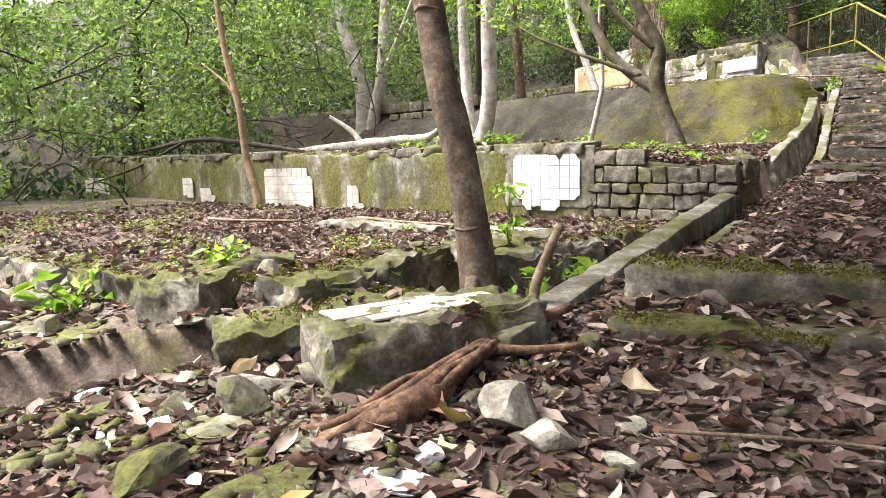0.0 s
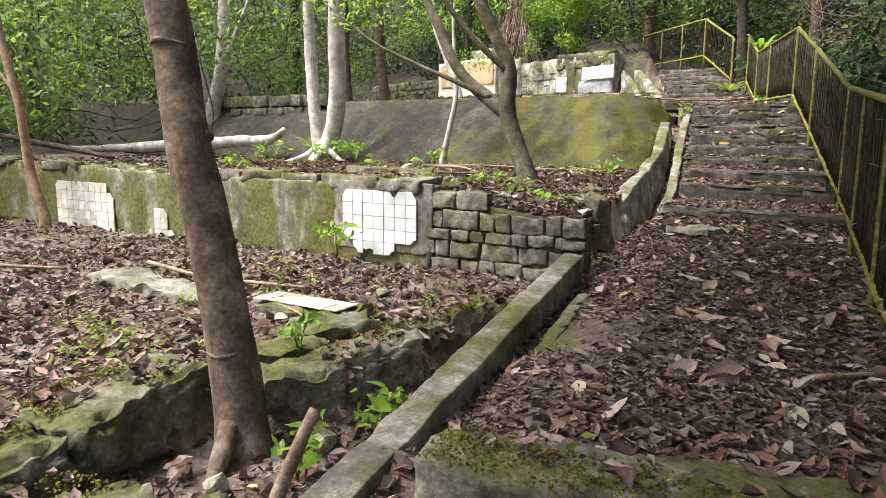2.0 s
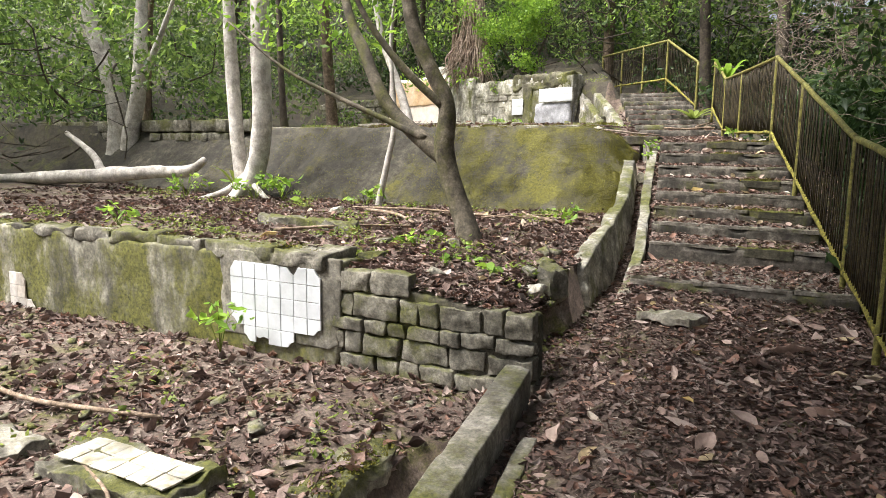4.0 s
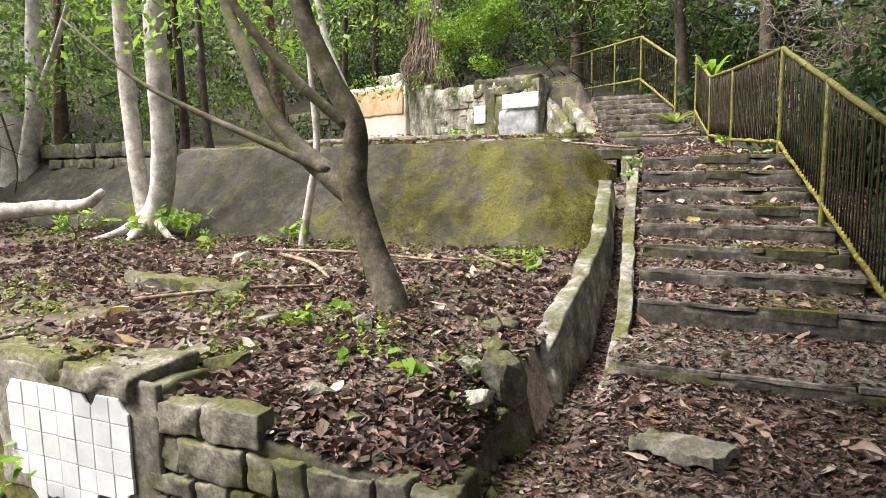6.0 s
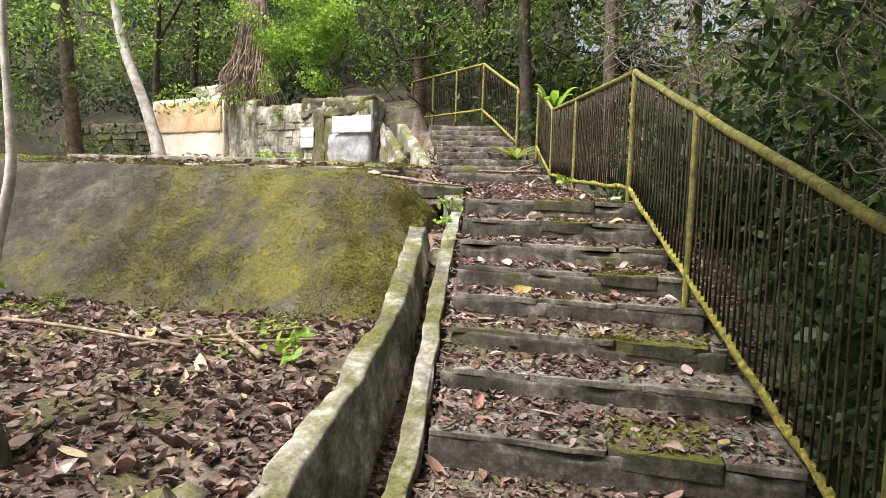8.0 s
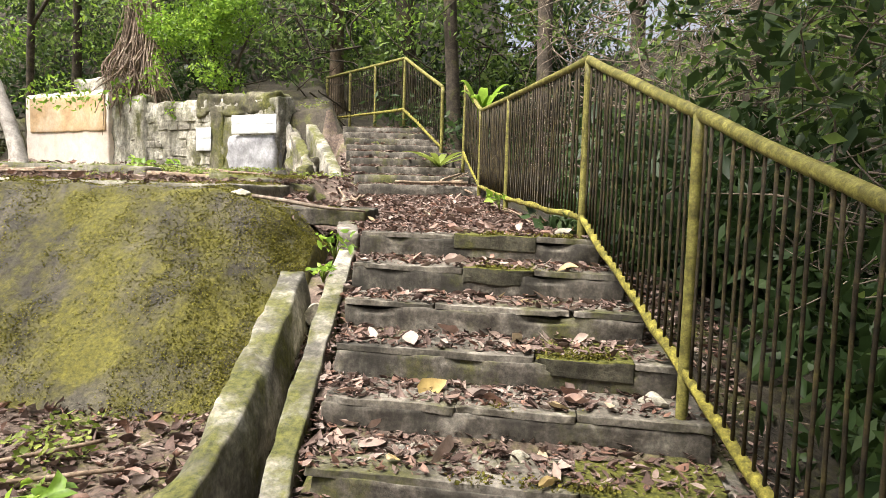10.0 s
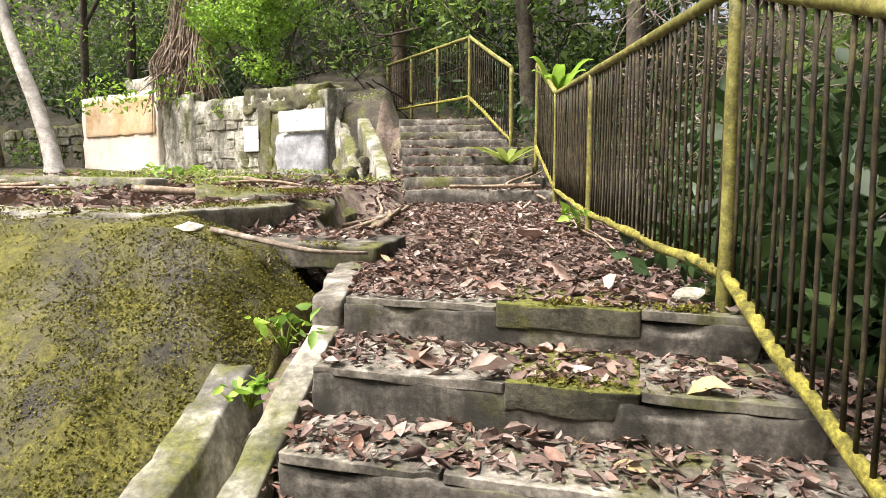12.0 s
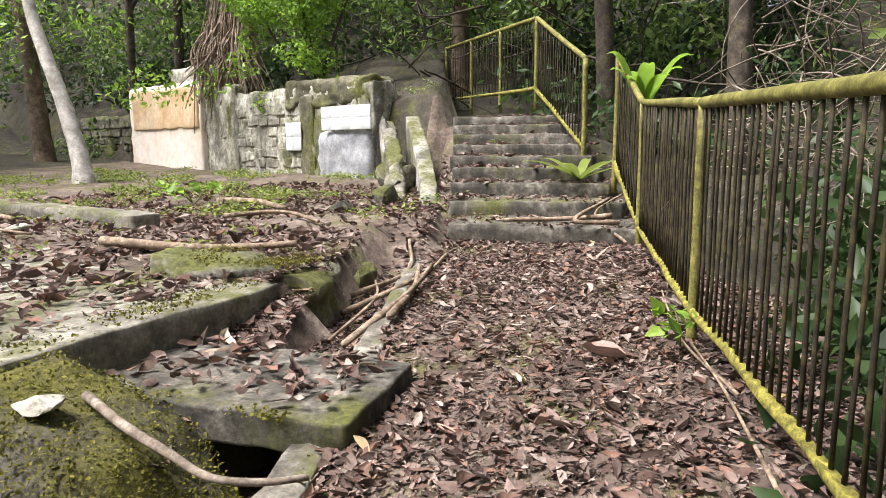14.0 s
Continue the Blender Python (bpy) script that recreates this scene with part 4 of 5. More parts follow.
tree("sapling", "thin grey sapling before the mossy wall", [[(-7.4, 13.3, 1.4, 0.09), (-7.35, 13.3, 1.8, 0.065), (-7.2, 13.3, 2.4, 0.055), (-7.1, 13.35, 3.1, 0.05), (-7.2, 13.4, 4.5, 0.03), (-7.0, 13.4, 6, 0.012)]], M_bark_pale,
     [(-7.2 + nrng.normal(0, 0.7), 13.3 + nrng.normal(0, 0.6), 5.6 + nrng.normal(0, 0.4), 0.35) for _ in range(8)], 0.12, M_leaf_lit)
tree("slim_tree", "slim leaning tan-barked tree by the tiled wall", [[(-11.1, 7.35, 0.5, 0.1), (-11.17, 7.4, 0.9, 0.085), (-11.45, 7.4, 1.6, 0.075), (-11.6, 7.4, 2.6, 0.07), (-12.0, 7.4, 3.8, 0.06), (-12.4, 7.5, 5.4, 0.04), (-12.8, 7.6, 7, 0.02)],
     [(-11.6, 7.4, 2.7, 0.03), (-11.9, 7.3, 3.1, 0.025), (-12.5, 7.2, 3.5, 0.012)]], M_bark_tan,
     [(-12.6 + nrng.normal(0, 1.0), 7.4 + nrng.normal(0, 0.9), 5.4 + nrng.normal(0, 1.2), 0.5) for _ in range(20)], 0.12, M_leaf)
tree("upper_tree", "pale slender tree leaning over the upper terrace", [[(-12.15, 22.6, 3.0, 0.24), (-12.3, 22.7, 3.7, 0.16), (-12.75, 22.8, 4.8, 0.13), (-13.4, 22.9, 6.2, 0.11), (-13.9, 23, 8, 0.09), (-15, 23, 11, 0.04)]], M_bark_pale,
     [(-15 + nrng.normal(0, 1.5), 23 + nrng.normal(0, 1.4), 10 + nrng.normal(0, 1), 0.8) for _ in range(16)], 0.13, M_leaf)
tree("root_tree", "old tree draped with brown hanging roots above the wall", [
    [(-11.8, 26.7, 4.4, 0.6), (-11.8, 26.7, 5.2, 0.5), (-11.72, 26.7, 6.0, 0.4), (-11.7, 26.75, 6.8, 0.33), (-11.8, 26.8, 8.6, 0.28), (-11.9, 27, 12, 0.2)],
    [(-11.75, 26.6, 8.0, 0.14), (-11.0, 26.6, 8.5, 0.11), (-10.2, 26.6, 8.6, 0.08), (-9, 26.8, 9.4, 0.04)],
    [(-11.8, 26.6, 7.8, 0.12), (-12.5, 26.6, 8.5, 0.09), (-13.4, 26.8, 9.0, 0.05)],
    *[[(-11.72 + u * 0.3, 26.4, 7.4 + nrng.normal(0, 0.7), 0.008), (-11.75 + u * 0.45 + nrng.normal(0, 0.08), 26.3 + nrng.normal(0, 0.08), 6.6, q), (-11.8 + u * 0.6 + nrng.normal(0, 0.14), 26.2 + nrng.normal(0, 0.12), 6.0, q), (-11.8 + u * 0.75 + nrng.normal(0, 0.22), 26.1 + nrng.normal(0, 0.15), 5.2 + nrng.normal(0, 0.3), q * 0.5)] for u, q in zip(nrng.uniform(-1.2, 1.2, 170), nrng.uniform(0.006, 0.026, 170))],
], M_root, [(-11.9 + nrng.normal(0, 2.0), 27 + nrng.normal(0, 1.6), 11.5 + nrng.normal(0, 1.2), 0.9) for _ in range(20)], 0.14, M_leaf, 70, 7)
tree("bush", "bright yellow-green leafy bush on top of the wall", [[(-9.4, 26.0, 4.8, 0.08), (-9.5, 26.0, 5.8, 0.06), (-9.8, 26, 7.2, 0.03)], [(-9.4, 26.0, 5, 0.06), (-9.0, 26, 6, 0.04), (-8.6, 26, 6.9, 0.02)], [(-9.5, 26, 5.2, 0.05), (-10.2, 25.9, 6, 0.03), (-10.7, 25.9, 6.8, 0.015)]], M_bark_dark,
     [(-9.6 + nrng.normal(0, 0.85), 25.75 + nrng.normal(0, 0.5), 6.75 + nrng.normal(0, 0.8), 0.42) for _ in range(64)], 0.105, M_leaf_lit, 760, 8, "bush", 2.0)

# ---------- background woods ----------
def woods(name, label, boxes, count, blob_r, leaf, mat, per):
    cs, rs = [], []
    for (x0, x1, y0, y1, z0, z1), k in boxes:
        for _ in range(int(k * count)):
            x, y = nrng.uniform(x0, x1), nrng.uniform(y0, y1)
            cs.append((x, y, nrng.uniform(z0, z1)))
            rs.append(blob_r * nrng.uniform(0.6, 1.3))
    C = blob_cloud(nrng, cs, rs, per)
    tagged(new(name, leaves(name, C, leaf, mat, nrng, 0.35, 2.4, 0.2, 0.25)), label, "foliage", kind="stuff")


woods("woods_back", "dense forest foliage on the slope behind, darkened for its shaded hollows", [((-3, 8, 28, 34, 4, 12), 0.6), ((4, 9, 2, 24, 3, 11), 0.7), ((-9, 0, 30, 34, 5.5, 15), 0.7), ((-22, -9, 32, 37, 6, 17), 0.8), ((-36, -24, -6, 19, 0.5, 9), 1.0), ((-34, -22, 18, 40, 4, 14), 1.8)], 170, 1.05, 0.27, M_leaf_dark, 65)
woods("woods_deep", "green forest foliage on the slope behind the terraces", [((-9, 0, 28, 33, 5.8, 13), 1.0), ((-22, -9, 29, 35, 6.5, 15), 1.2), ((-30, -18, 20, 30, 3.8, 12), 1.2), ((-32, -20, 8, 19, 2.6, 10), 1.3), ((-32, -21, -6, 8, 1.5, 8), 1.0)], 110, 0.95, 0.2, M_leaf, 95)
woods("woods_lit", "sunlit green forest leaves among the trees", [((-9, -1, 26.5, 29.5, 6.2, 11), 0.9), ((-22, -10, 27.5, 32, 7, 13), 1.1), ((-26, -16, 18, 25, 4.5, 10), 1.2), ((-24, -14, 9, 17, 3.6, 8), 1.7), ((-24, -13, 1, 9, 2.4, 6.5), 1.5), ((-26, -17, -3, 7.5, 0.4, 1.4), 0.7), ((-26, -18, 8, 16, 1.8, 3.2), 0.6), ((1.4, 4.0, 13, 24, 4.6, 8.5), 0.9)], 95, 0.75, 0.19, M_leaf, 150)
woods("woods_bright", "bright sprays of leaves over the terraces, sunlight put into their colour", [((-20, -12, 4, 12, 3.2, 6.5), 0.8), ((-12, -8, 9, 14, 4.6, 6.5), 0.5), ((-16, -12, 21, 25, 6, 9), 0.7), ((-10, -5, 11, 14, 4.4, 5.6), 0.4), ((-14, -11.5, 25, 26, 5.0, 5.8), 0.3), ((-20, -13, 24, 29, 6.5, 11), 0.9), ((-7, -2, 27, 28.5, 6.5, 9), 0.4)], 55, 0.5, 0.15, M_leaf_lit, 90)
# shade behind the railing is deepened by the dark leaf colour
woods("woods_side", "glossy undergrowth behind the railing, coloured dark for the shade there", [((0.65, 1.8, 3, 12, 0.1, 2.6), 1.8), ((0.9, 2.4, 3, 12, 2, 4), 1.2), ((0.1, 1.8, 12, 18, 1.0, 3.0), 1.5), ((-0.9, 1.0, 15.5, 21, 1.8, 3.7), 1.3), ((-1.1, 0.6, 15, 19.5, 1.9, 3.0), 1.6), ((0.1, 1.2, 10, 15, 0.8, 2.2), 1.6), ((-0.4, 2.4, 14, 22, 3.0, 5.5), 0.5), ((1.8, 5, 0, 10, 1.5, 9), 1.2), ((-1.2, 3, 21, 27, 3, 7), 0.35)], 105, 0.6, 0.18, M_leaf_dark, 150)
woods("woods_side_lit", "lit green leaves among the creepers behind the railing", [((0.3, 2.4, 9.5, 16, 1.4, 5), 1.0), ((-0.6, 2.6, 15, 23, 2.4, 7), 1.2), ((2.2, 6, 9, 24, 2, 9), 1.6), ((-2, 5, 23, 28, 4, 10), 1.0)], 70, 0.5, 0.16, M_leaf, 90)
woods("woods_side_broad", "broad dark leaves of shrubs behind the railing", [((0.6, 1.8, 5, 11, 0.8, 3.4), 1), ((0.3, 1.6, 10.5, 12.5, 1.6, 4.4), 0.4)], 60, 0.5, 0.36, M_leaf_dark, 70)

cs = []
for _ in range(1300):
    x, y = nrng.uniform(-30, -1), nrng.uniform(24, 42)
    if y > wall3_y(min(x, -6.0)) + 0.7 and not (-11 < x < -5 and y < 31):
        cs.append((x, y, land(x, y) + 0.2 * max(0, -14 - x) * max(0.12, min(1.0, (y - wall3_y(min(x, -6.0)) - 0.5) / 5)) + 0.33 * max(0, -23 - x) + nrng.uniform(0.1, 0.8)))
for _ in range(260):
    x, y = nrng.uniform(-30, -18), nrng.uniform(-6, 20)
    cs.append((x, y, land(x, y) + 0.33 * max(0, -23 - x) + nrng.uniform(0.1, 0.6)))
C = blob_cloud(nrng, cs, [0.75 * nrng.uniform(0.6, 1.3) for _ in cs], 50)
tagged(new("undergrowth", leaves("undergrowth", C, 0.22, M_leaf_dark, nrng, 0.4, 2.2, 0.2, 0.2)), "leafy undergrowth on the forest slope, in shade-dark leaf colour", "foliage", kind="stuff")

# trees added behind the railing; their crowns, out of view, shade the path
for x, y, r, hgt, reach, count in [(2.6, 0.6, 0.16, 9, 5.2, 30), (2.3, 3.0, 0.16, 9, 5.2, 34), (2.0, 6.0, 0.15, 9, 5.2, 30), (2.4, 8.4, 0.16, 9.5, 5.0, 30), (2.7, 11.3, 0.16, 9.5, 3.9, 20), (2.7, 14.5, 0.16, 9.5, 3.9, 16)]:
    z0 = land(x, y) - 0.2
    tree("shade_tree", "added tree behind the railing, its unseen crown shading the path", [[(x, y, z0, r * 1.5), (x, y, z0 + 1, r), (x - 0.4, y, z0 + 4, r * 0.8), (x - 0.9, y, z0 + hgt, r * 0.3)], [(x - 0.4, y, z0 + 4, r * 0.6), (x - 1.6, y + 0.2, z0 + 6, r * 0.4), (x - reach, y + 0.3, z0 + 7.5, r * 0.15)]],
         M_bark_dark, [(x - reach + nrng.normal(0, 0.2 * reach), y + nrng.normal(0, 1.2), z0 + 7.3 + nrng.normal(0, 0.5), 0.9) for _ in range(count)], 0.34, M_leaf_dark, 130, 8)

for k, (x, y, r, hgt) in enumerate([(-7.5, 29.5, 0.22, 12), (-5.2, 28.8, 0.3, 13), (-3.6, 27.0, 0.2, 11), (-13.8, 29, 0.16, 11), (-15.2, 28.5, 0.14, 10), (-16.2, 27.8, 0.12, 10), (-18.5, 27, 0.25, 12), (-21, 24, 0.2, 11), (-19.5, 18.5, 0.16, 10), (-18, 17.2, 0.12, 9),
                                    (-13.2, 16.8, 0.1, 9), (-12.6, 17.0, 0.09, 9), (-21.5, 13, 0.18, 10), (-22.5, 10.5, 0.2, 11), (-23.5, 6, 0.15, 10), (-25, 3, 0.18, 10), (1.2, 19.5, 0.2, 11), (0.2, 22.5, 0.16, 10), (2.6, 15, 0.2, 11), (2.6, 9.5, 0.18, 10), (-1.4, 25, 0.2, 11)]):
    z0 = land(x, y) - 0.2
    dx, dy = nrng.normal(0, 0.7), nrng.normal(0, 0.4)
    tree("forest_tree", "tall slim forest tree in the shade", [[(x, y, z0, r * 1.5), (x + dx * 0.1, y, z0 + 1, r), (x + dx * 0.5, y + dy * 0.5, z0 + hgt * 0.5, r * 0.75), (x + dx, y + dy, z0 + hgt, r * 0.2)],
         [(x + dx * 0.4, y + dy * 0.4, z0 + hgt * 0.4, r * 0.5), (x + dx + 0.6, y, z0 + hgt * 0.6, r * 0.35), (x + dx + 1.1, y + 0.3, z0 + hgt * 0.8, r * 0.1)]],
         M_bark_dark if k % 3 else M_bark_brown, [(x + dx + nrng.normal(0, 1.6), y + dy + nrng.normal(0, 1.6), z0 + hgt * 0.85 + nrng.normal(0, 1.4), 0.9) for _ in range(14 if r > 0.11 else 3)], 0.2, M_leaf, 60, 8)


def tangle(name, label, box, n, length, r, mat, seed):
    """Dry creepers and twigs running every way through a box."""
    rg = random.Random(seed)
    limbs = []
    for _ in range(n):
        p = Vector([rg.uniform(box[i], box[i + 1]) for i in (0, 2, 4)])
        d = Vector((rg.gauss(0, 1), rg.gauss(0, 1), rg.gauss(0, 0.8))).normalized()
        rows, k = [], 5
        q = r * rg.uniform(0.4, 1.5)
        for i in range(k):
            rows.append((*p, q * (1 - 0.15 * i)))
            d = (d + Vector((rg.gauss(0, 0.45), rg.gauss(0, 0.45), rg.gauss(0, 0.4) - 0.05))).normalized()
            p = p + d * length / k * rg.uniform(0.6, 1.4)
        limbs.append(rows)
    tagged(new(name, tubes(name, limbs, mat, 4, 2, 0.0)), label, "twigs", kind="stuff")


tangle("creeper_tangle", "tangled dry creepers over the bank behind the railing", (0.2, 2.6, 12, 18, 2.2, 7.5), 800, 1.6, 0.007, M_twig, 1)
tangle("creeper_tangle", "tangled dry creepers above the landing", (-1.6, 2.0, 18.0, 23, 3.4, 8.0), 800, 1.5, 0.007, M_twig, 6)
tangle("creeper_tangle", "tangled dry twigs in the undergrowth", (0.5, 2.0, 4, 15, 0.6, 4.0), 330, 1.4, 0.007, M_twig, 2)
tangle("creeper_tangle", "hanging creepers and bare stems in the dark woods", (-9, -1, 26, 30, 4.6, 11), 160, 3.0, 0.02, M_bark_dark, 3)
tangle("creeper_tangle", "tangled bare stems in the shaded wood", (-26, -15, 2, 17, 1.0, 6), 260, 3.0, 0.022, M_bark_dark, 4)

# ---------- leaf litter ----------
def litter(name, label, boxes, size, mat, lift=0.015, flat=0.85, curl=0.35, shape=True):
    P = []
    for x0, x1, y0, y1, n in boxes:
        for _ in range(n):
            x, y = nrng.uniform(x0, x1), nrng.uniform(y0, y1)
            if noise.noise(Vector((x * 0.8, y * 0.8, 9))) < nrng.uniform(-0.75, 0.1):
                continue
            P.append((x, y, surface(x, y) + nrng.uniform(0, lift)))
    tagged(new(name, leaves(name, np.array(P), size, mat, nrng, flat, 2.3, curl, 0.0, shape)), label, "leaf litter", kind="stuff")


def chips(name, label, boxes, size, mat, seed):
    """Broken stone chips pressed into the ground, one mesh."""
    rg = np.random.default_rng(seed)
    V, F = [], []
    cube = np.array([[-1, -1, -1], [1, -1, -1], [1, 1, -1], [-1, 1, -1], [-1, -1, 1], [1, -1, 1], [1, 1, 1], [-1, 1, 1]]) * 0.5
    quads = np.array([[0, 3, 2, 1], [4, 5, 6, 7], [0, 1, 5, 4], [1, 2, 6, 5], [2, 3, 7, 6], [3, 0, 4, 7]])
    for x0, x1, y0, y1, n in boxes:
        for _ in range(n):
            x, y = rg.uniform(x0, x1), rg.uniform(y0, y1)
            if noise.noise(Vector((x * 1.3, y * 1.3, 3))) < rg.uniform(-0.5, 0.3):
                continue
            s = size * rg.lognormal(0, 0.5)
            c = cube * np.array([s, s * rg.uniform(0.5, 1), s * rg.uniform(0.25, 0.6)]) * (1 + rg.normal(0, 0.2, (8, 1)))
            g = rg.uniform(0, 6.28)
            c = c @ np.array([[math.cos(g), -math.sin(g), rg.normal(0, 0.2)], [math.sin(g), math.cos(g), rg.normal(0, 0.2)], [0, 0, 1]])
            F.append(quads + 8 * len(V))
            V.append(c + np.array([x, y, surface(x, y) + s * 0.1]))
    tagged(new(name, tri_mesh(name, np.concatenate(V), np.concatenate(F), mat)), label, "rubble", kind="stuff")


def surface(x, y):
    """Height on which loose leaves lie: the steps where there are any, else the ground."""
    sl, rl = lerp_table(STAIR_LEFT, y), lerp_table(RAIL, y)
    if sl < x < rl + 0.1:
        if 10.25 < y < 15.2:
            return max([z for sy, z in STEPS if y > sy + 0.02] + [land(x, y)])
    if 19.9 < y < 25:
        for sx, sy, sz in USTEPS[::-1]:
            if y > sy + 0.05 and sx < x < sx + 1.95:
                return sz
    return land(x, y) + 0.01


litter("leaf_litter_path", "thick layer of curled brown dry leaves on the path", [(-2.3, 0.3, 4.2, 10.3, 26000), (-3.2, -0.3, 10.2, 15, 10000), (-3.4, -2.2, 8.1, 10.6, 3400), (-3.1, -2.5, 10.4, 15.5, 1500), (-4.4, -3.0, 8.2, 10, 2000), (-4.4, -1.0, 15, 20, 19000), (-5.5, -2.5, 20, 25, 3500)], 0.058, M_litter, 0.02, 0.9, 0.22)
litter("leaf_litter_start", "curled reddish-brown dry leaves at the foot of the path", [(-1.9, 1.2, 0.3, 4.5, 6500), (-6, -1.8, 0.5, 2.3, 3200)], 0.085, M_litter, 0.02, 0.85, 0.3, "long")
litter("leaf_litter_terrace", "brown dry leaves scattered over the terraces", [(-9, -2.3, 2.4, 8, 11500), (-14, -9, 2, 8, 5000), (-12, -3, 8.2, 14, 19000), (-10, -4.3, 15.4, 23, 11000), (-16, -10, 8.5, 14, 4000)], 0.082, M_litter)
litter("large_dry_leaves", "large curled reddish-brown dry leaves", [(-2.2, 1.2, 0.8, 4.2, 500), (-2.3, 0.2, 4.2, 10, 450), (-5, -2.2, 1, 6, 250), (-2.5, -0.6, 10.2, 15, 160), (-4.2, -1.4, 15, 20, 90), (-8, -3.2, 8.4, 13, 260)], 0.125, M_litter_big, 0.04, 0.85, 0.3, "long")


# ---------- the ruined ledge in the foreground ----------
def stone_thing(name, label, category, size, at, yaw, mat, seed, tilt=(0, 0), chip=0.06, rough=0.03, group=""):
    ob = new(name, block(name, size, mat, 0.035, 0.008, rough * 1.5, seed, None, 0.15, chip * 1.2))
    ob.location, ob.rotation_euler = at, (radians(tilt[0]), radians(tilt[1]), radians(yaw))
    return tagged(ob, label, category, group)


G = "stones of the ruined ledge"
stone_thing("ledge_stone", "long mossy concrete ledge stone with a broken front", "stone", (0.95, 0.42, 0.42), (-3.56, 3.55, 0.4), 102, M_mossrock, 101, (0, -2), group=G)
stone_thing("ledge_stone", "mossy broken ledge stone", "stone", (0.8, 0.4, 0.4), (-3.4, 2.68, 0.4), 100, M_mossrock, 102, (0, 2), group=G)
stone_thing("ledge_stone", "upright pale lichen-covered ledge block", "stone", (0.5, 0.42, 0.42), (-3.98, 2.1, 0.42), 20, M_mossrock, 103, group=G)
stone_thing("ledge_stone", "long low mossy ledge stone", "stone", (1.3, 0.35, 0.36), (-4.9, 2.12, 0.42), 2, M_mossrock, 104, (0, 1), group=G)
stone_thing("ledge_stone", "long low mossy ledge stone", "stone", (1.4, 0.4, 0.36), (-6.3, 2.05, 0.4), -3, M_mossrock, 105, (0, -1), group=G)
stone_thing("ledge_stone", "mossy ledge stone beside the trench", "stone", (0.5, 0.35, 0.4), (-3.1, 4.38, 0.38), 60, M_mossrock, 106, group=G)
stone_thing("ledge_stone", "flat mossy ledge stone over the trench", "stone", (0.9, 0.34, 0.4), (-3.0, 4.95, 0.38), 84, M_mossrock, 107, (0, -1), group=G)
stone_thing("ledge_stone", "low mossy ledge stone over the trench", "stone", (1.1, 0.3, 0.36), (-3.05, 6.05, 0.4), 93, M_mossrock, 108, group=G)
stone_thing("fallen_slab", "mossy fallen concrete beam tilted over a hollow", "slab", (1.35, 0.36, 0.2), (-2.98, 2.45, 0.48), 64, M_mossrock, 109, (6, -3), 0.07)
tiled_block = stone_thing("tiled_block", "mossy concrete block topped with cracked yellowed tiles", "block", (1.15, 0.62, 0.34), (-2.34, 2.5, 0.4), 66, M_mossrock, 110, (-3, -2), 0.08)
for i in range(6):
    for j in range(3):
        if (i, j) in ((0, 0), (5, 0), (5, 2)):
            continue
        part("tile", block("tile", (0.147, 0.147, 0.014), M_tile_floor, 0.08, 0.003, 0.004, 7.0 * i + j, None, 0.1, 0.03), tiled_block, at=(-0.38 + i * 0.15, -0.02 + j * 0.15 - 0.04, 0.337 + rng.uniform(0, 0.004)), turn=(rng.uniform(-0.8, 0.8), rng.uniform(-0.8, 0.8), rng.uniform(-1.5, 1.5)))
tiled_slab = stone_thing("tiled_slab", "half-buried slab with cracked white floor tiles", "slab", (1.0, 0.5, 0.2), (-4.15, 5.62, 0.56), 0, M_mossrock, 111, (0, 0))
for i in range(6):
    for j in range(2):
        part("tile", block("tile", (0.147, 0.147, 0.014), M_tile_floor, 0.08, 0.003, 0.004, 9.0 * i + j, None, 0.1, 0.03), tiled_slab, at=(-0.38 + i * 0.15, -0.08 + j * 0.15, 0.216), turn=(0, 0, rng.uniform(-3, 3)))
stone_thing("ledge_stone", "low broken stone course behind the tree", "stone", (0.75, 0.3, 0.34), (-3.45, 4.55, 0.46), 70, M_mossrock, 115, (0, 2), group=G)
stone_thing("ledge_stone", "flat mossy stone sunk in the leaves", "stone", (0.6, 0.3, 0.2), (-3.5, 5.2, 0.6), 62, M_mossrock, 116, (2, 0), group=G)
stone_thing("ledge_stone", "upright pale stone among the leaves", "stone", (0.3, 0.14, 0.26), (-4.3, 2.9, 0.6), 40, M_mossrock, 117, (0, 10), group=G)
stone_thing("ledge_stone", "long low mossy course stone", "stone", (0.7, 0.26, 0.26), (-4.15, 2.55, 0.58), 28, M_mossrock, 118, (0, -3), group=G)
stone_thing("concrete_strip", "flat worn concrete strip half buried in leaves", "slab", (2.0, 0.4, 0.16), (-5.9, 5.5, 0.62), -6, M_concrete, 112)
stone_thing("concrete_strip", "narrow mossy concrete strip on the middle terrace", "slab", (1.7, 0.22, 0.2), (-6.6, 10.3, 1.48), -8, M_mossrock, 113)
stone_thing("paving_slab", "broken pale paving slab lying in the leaves", "slab", (0.55, 0.28, 0.07), (-1.75, 9.3, 1.12), -25, M_concrete, 114, (2, -4))

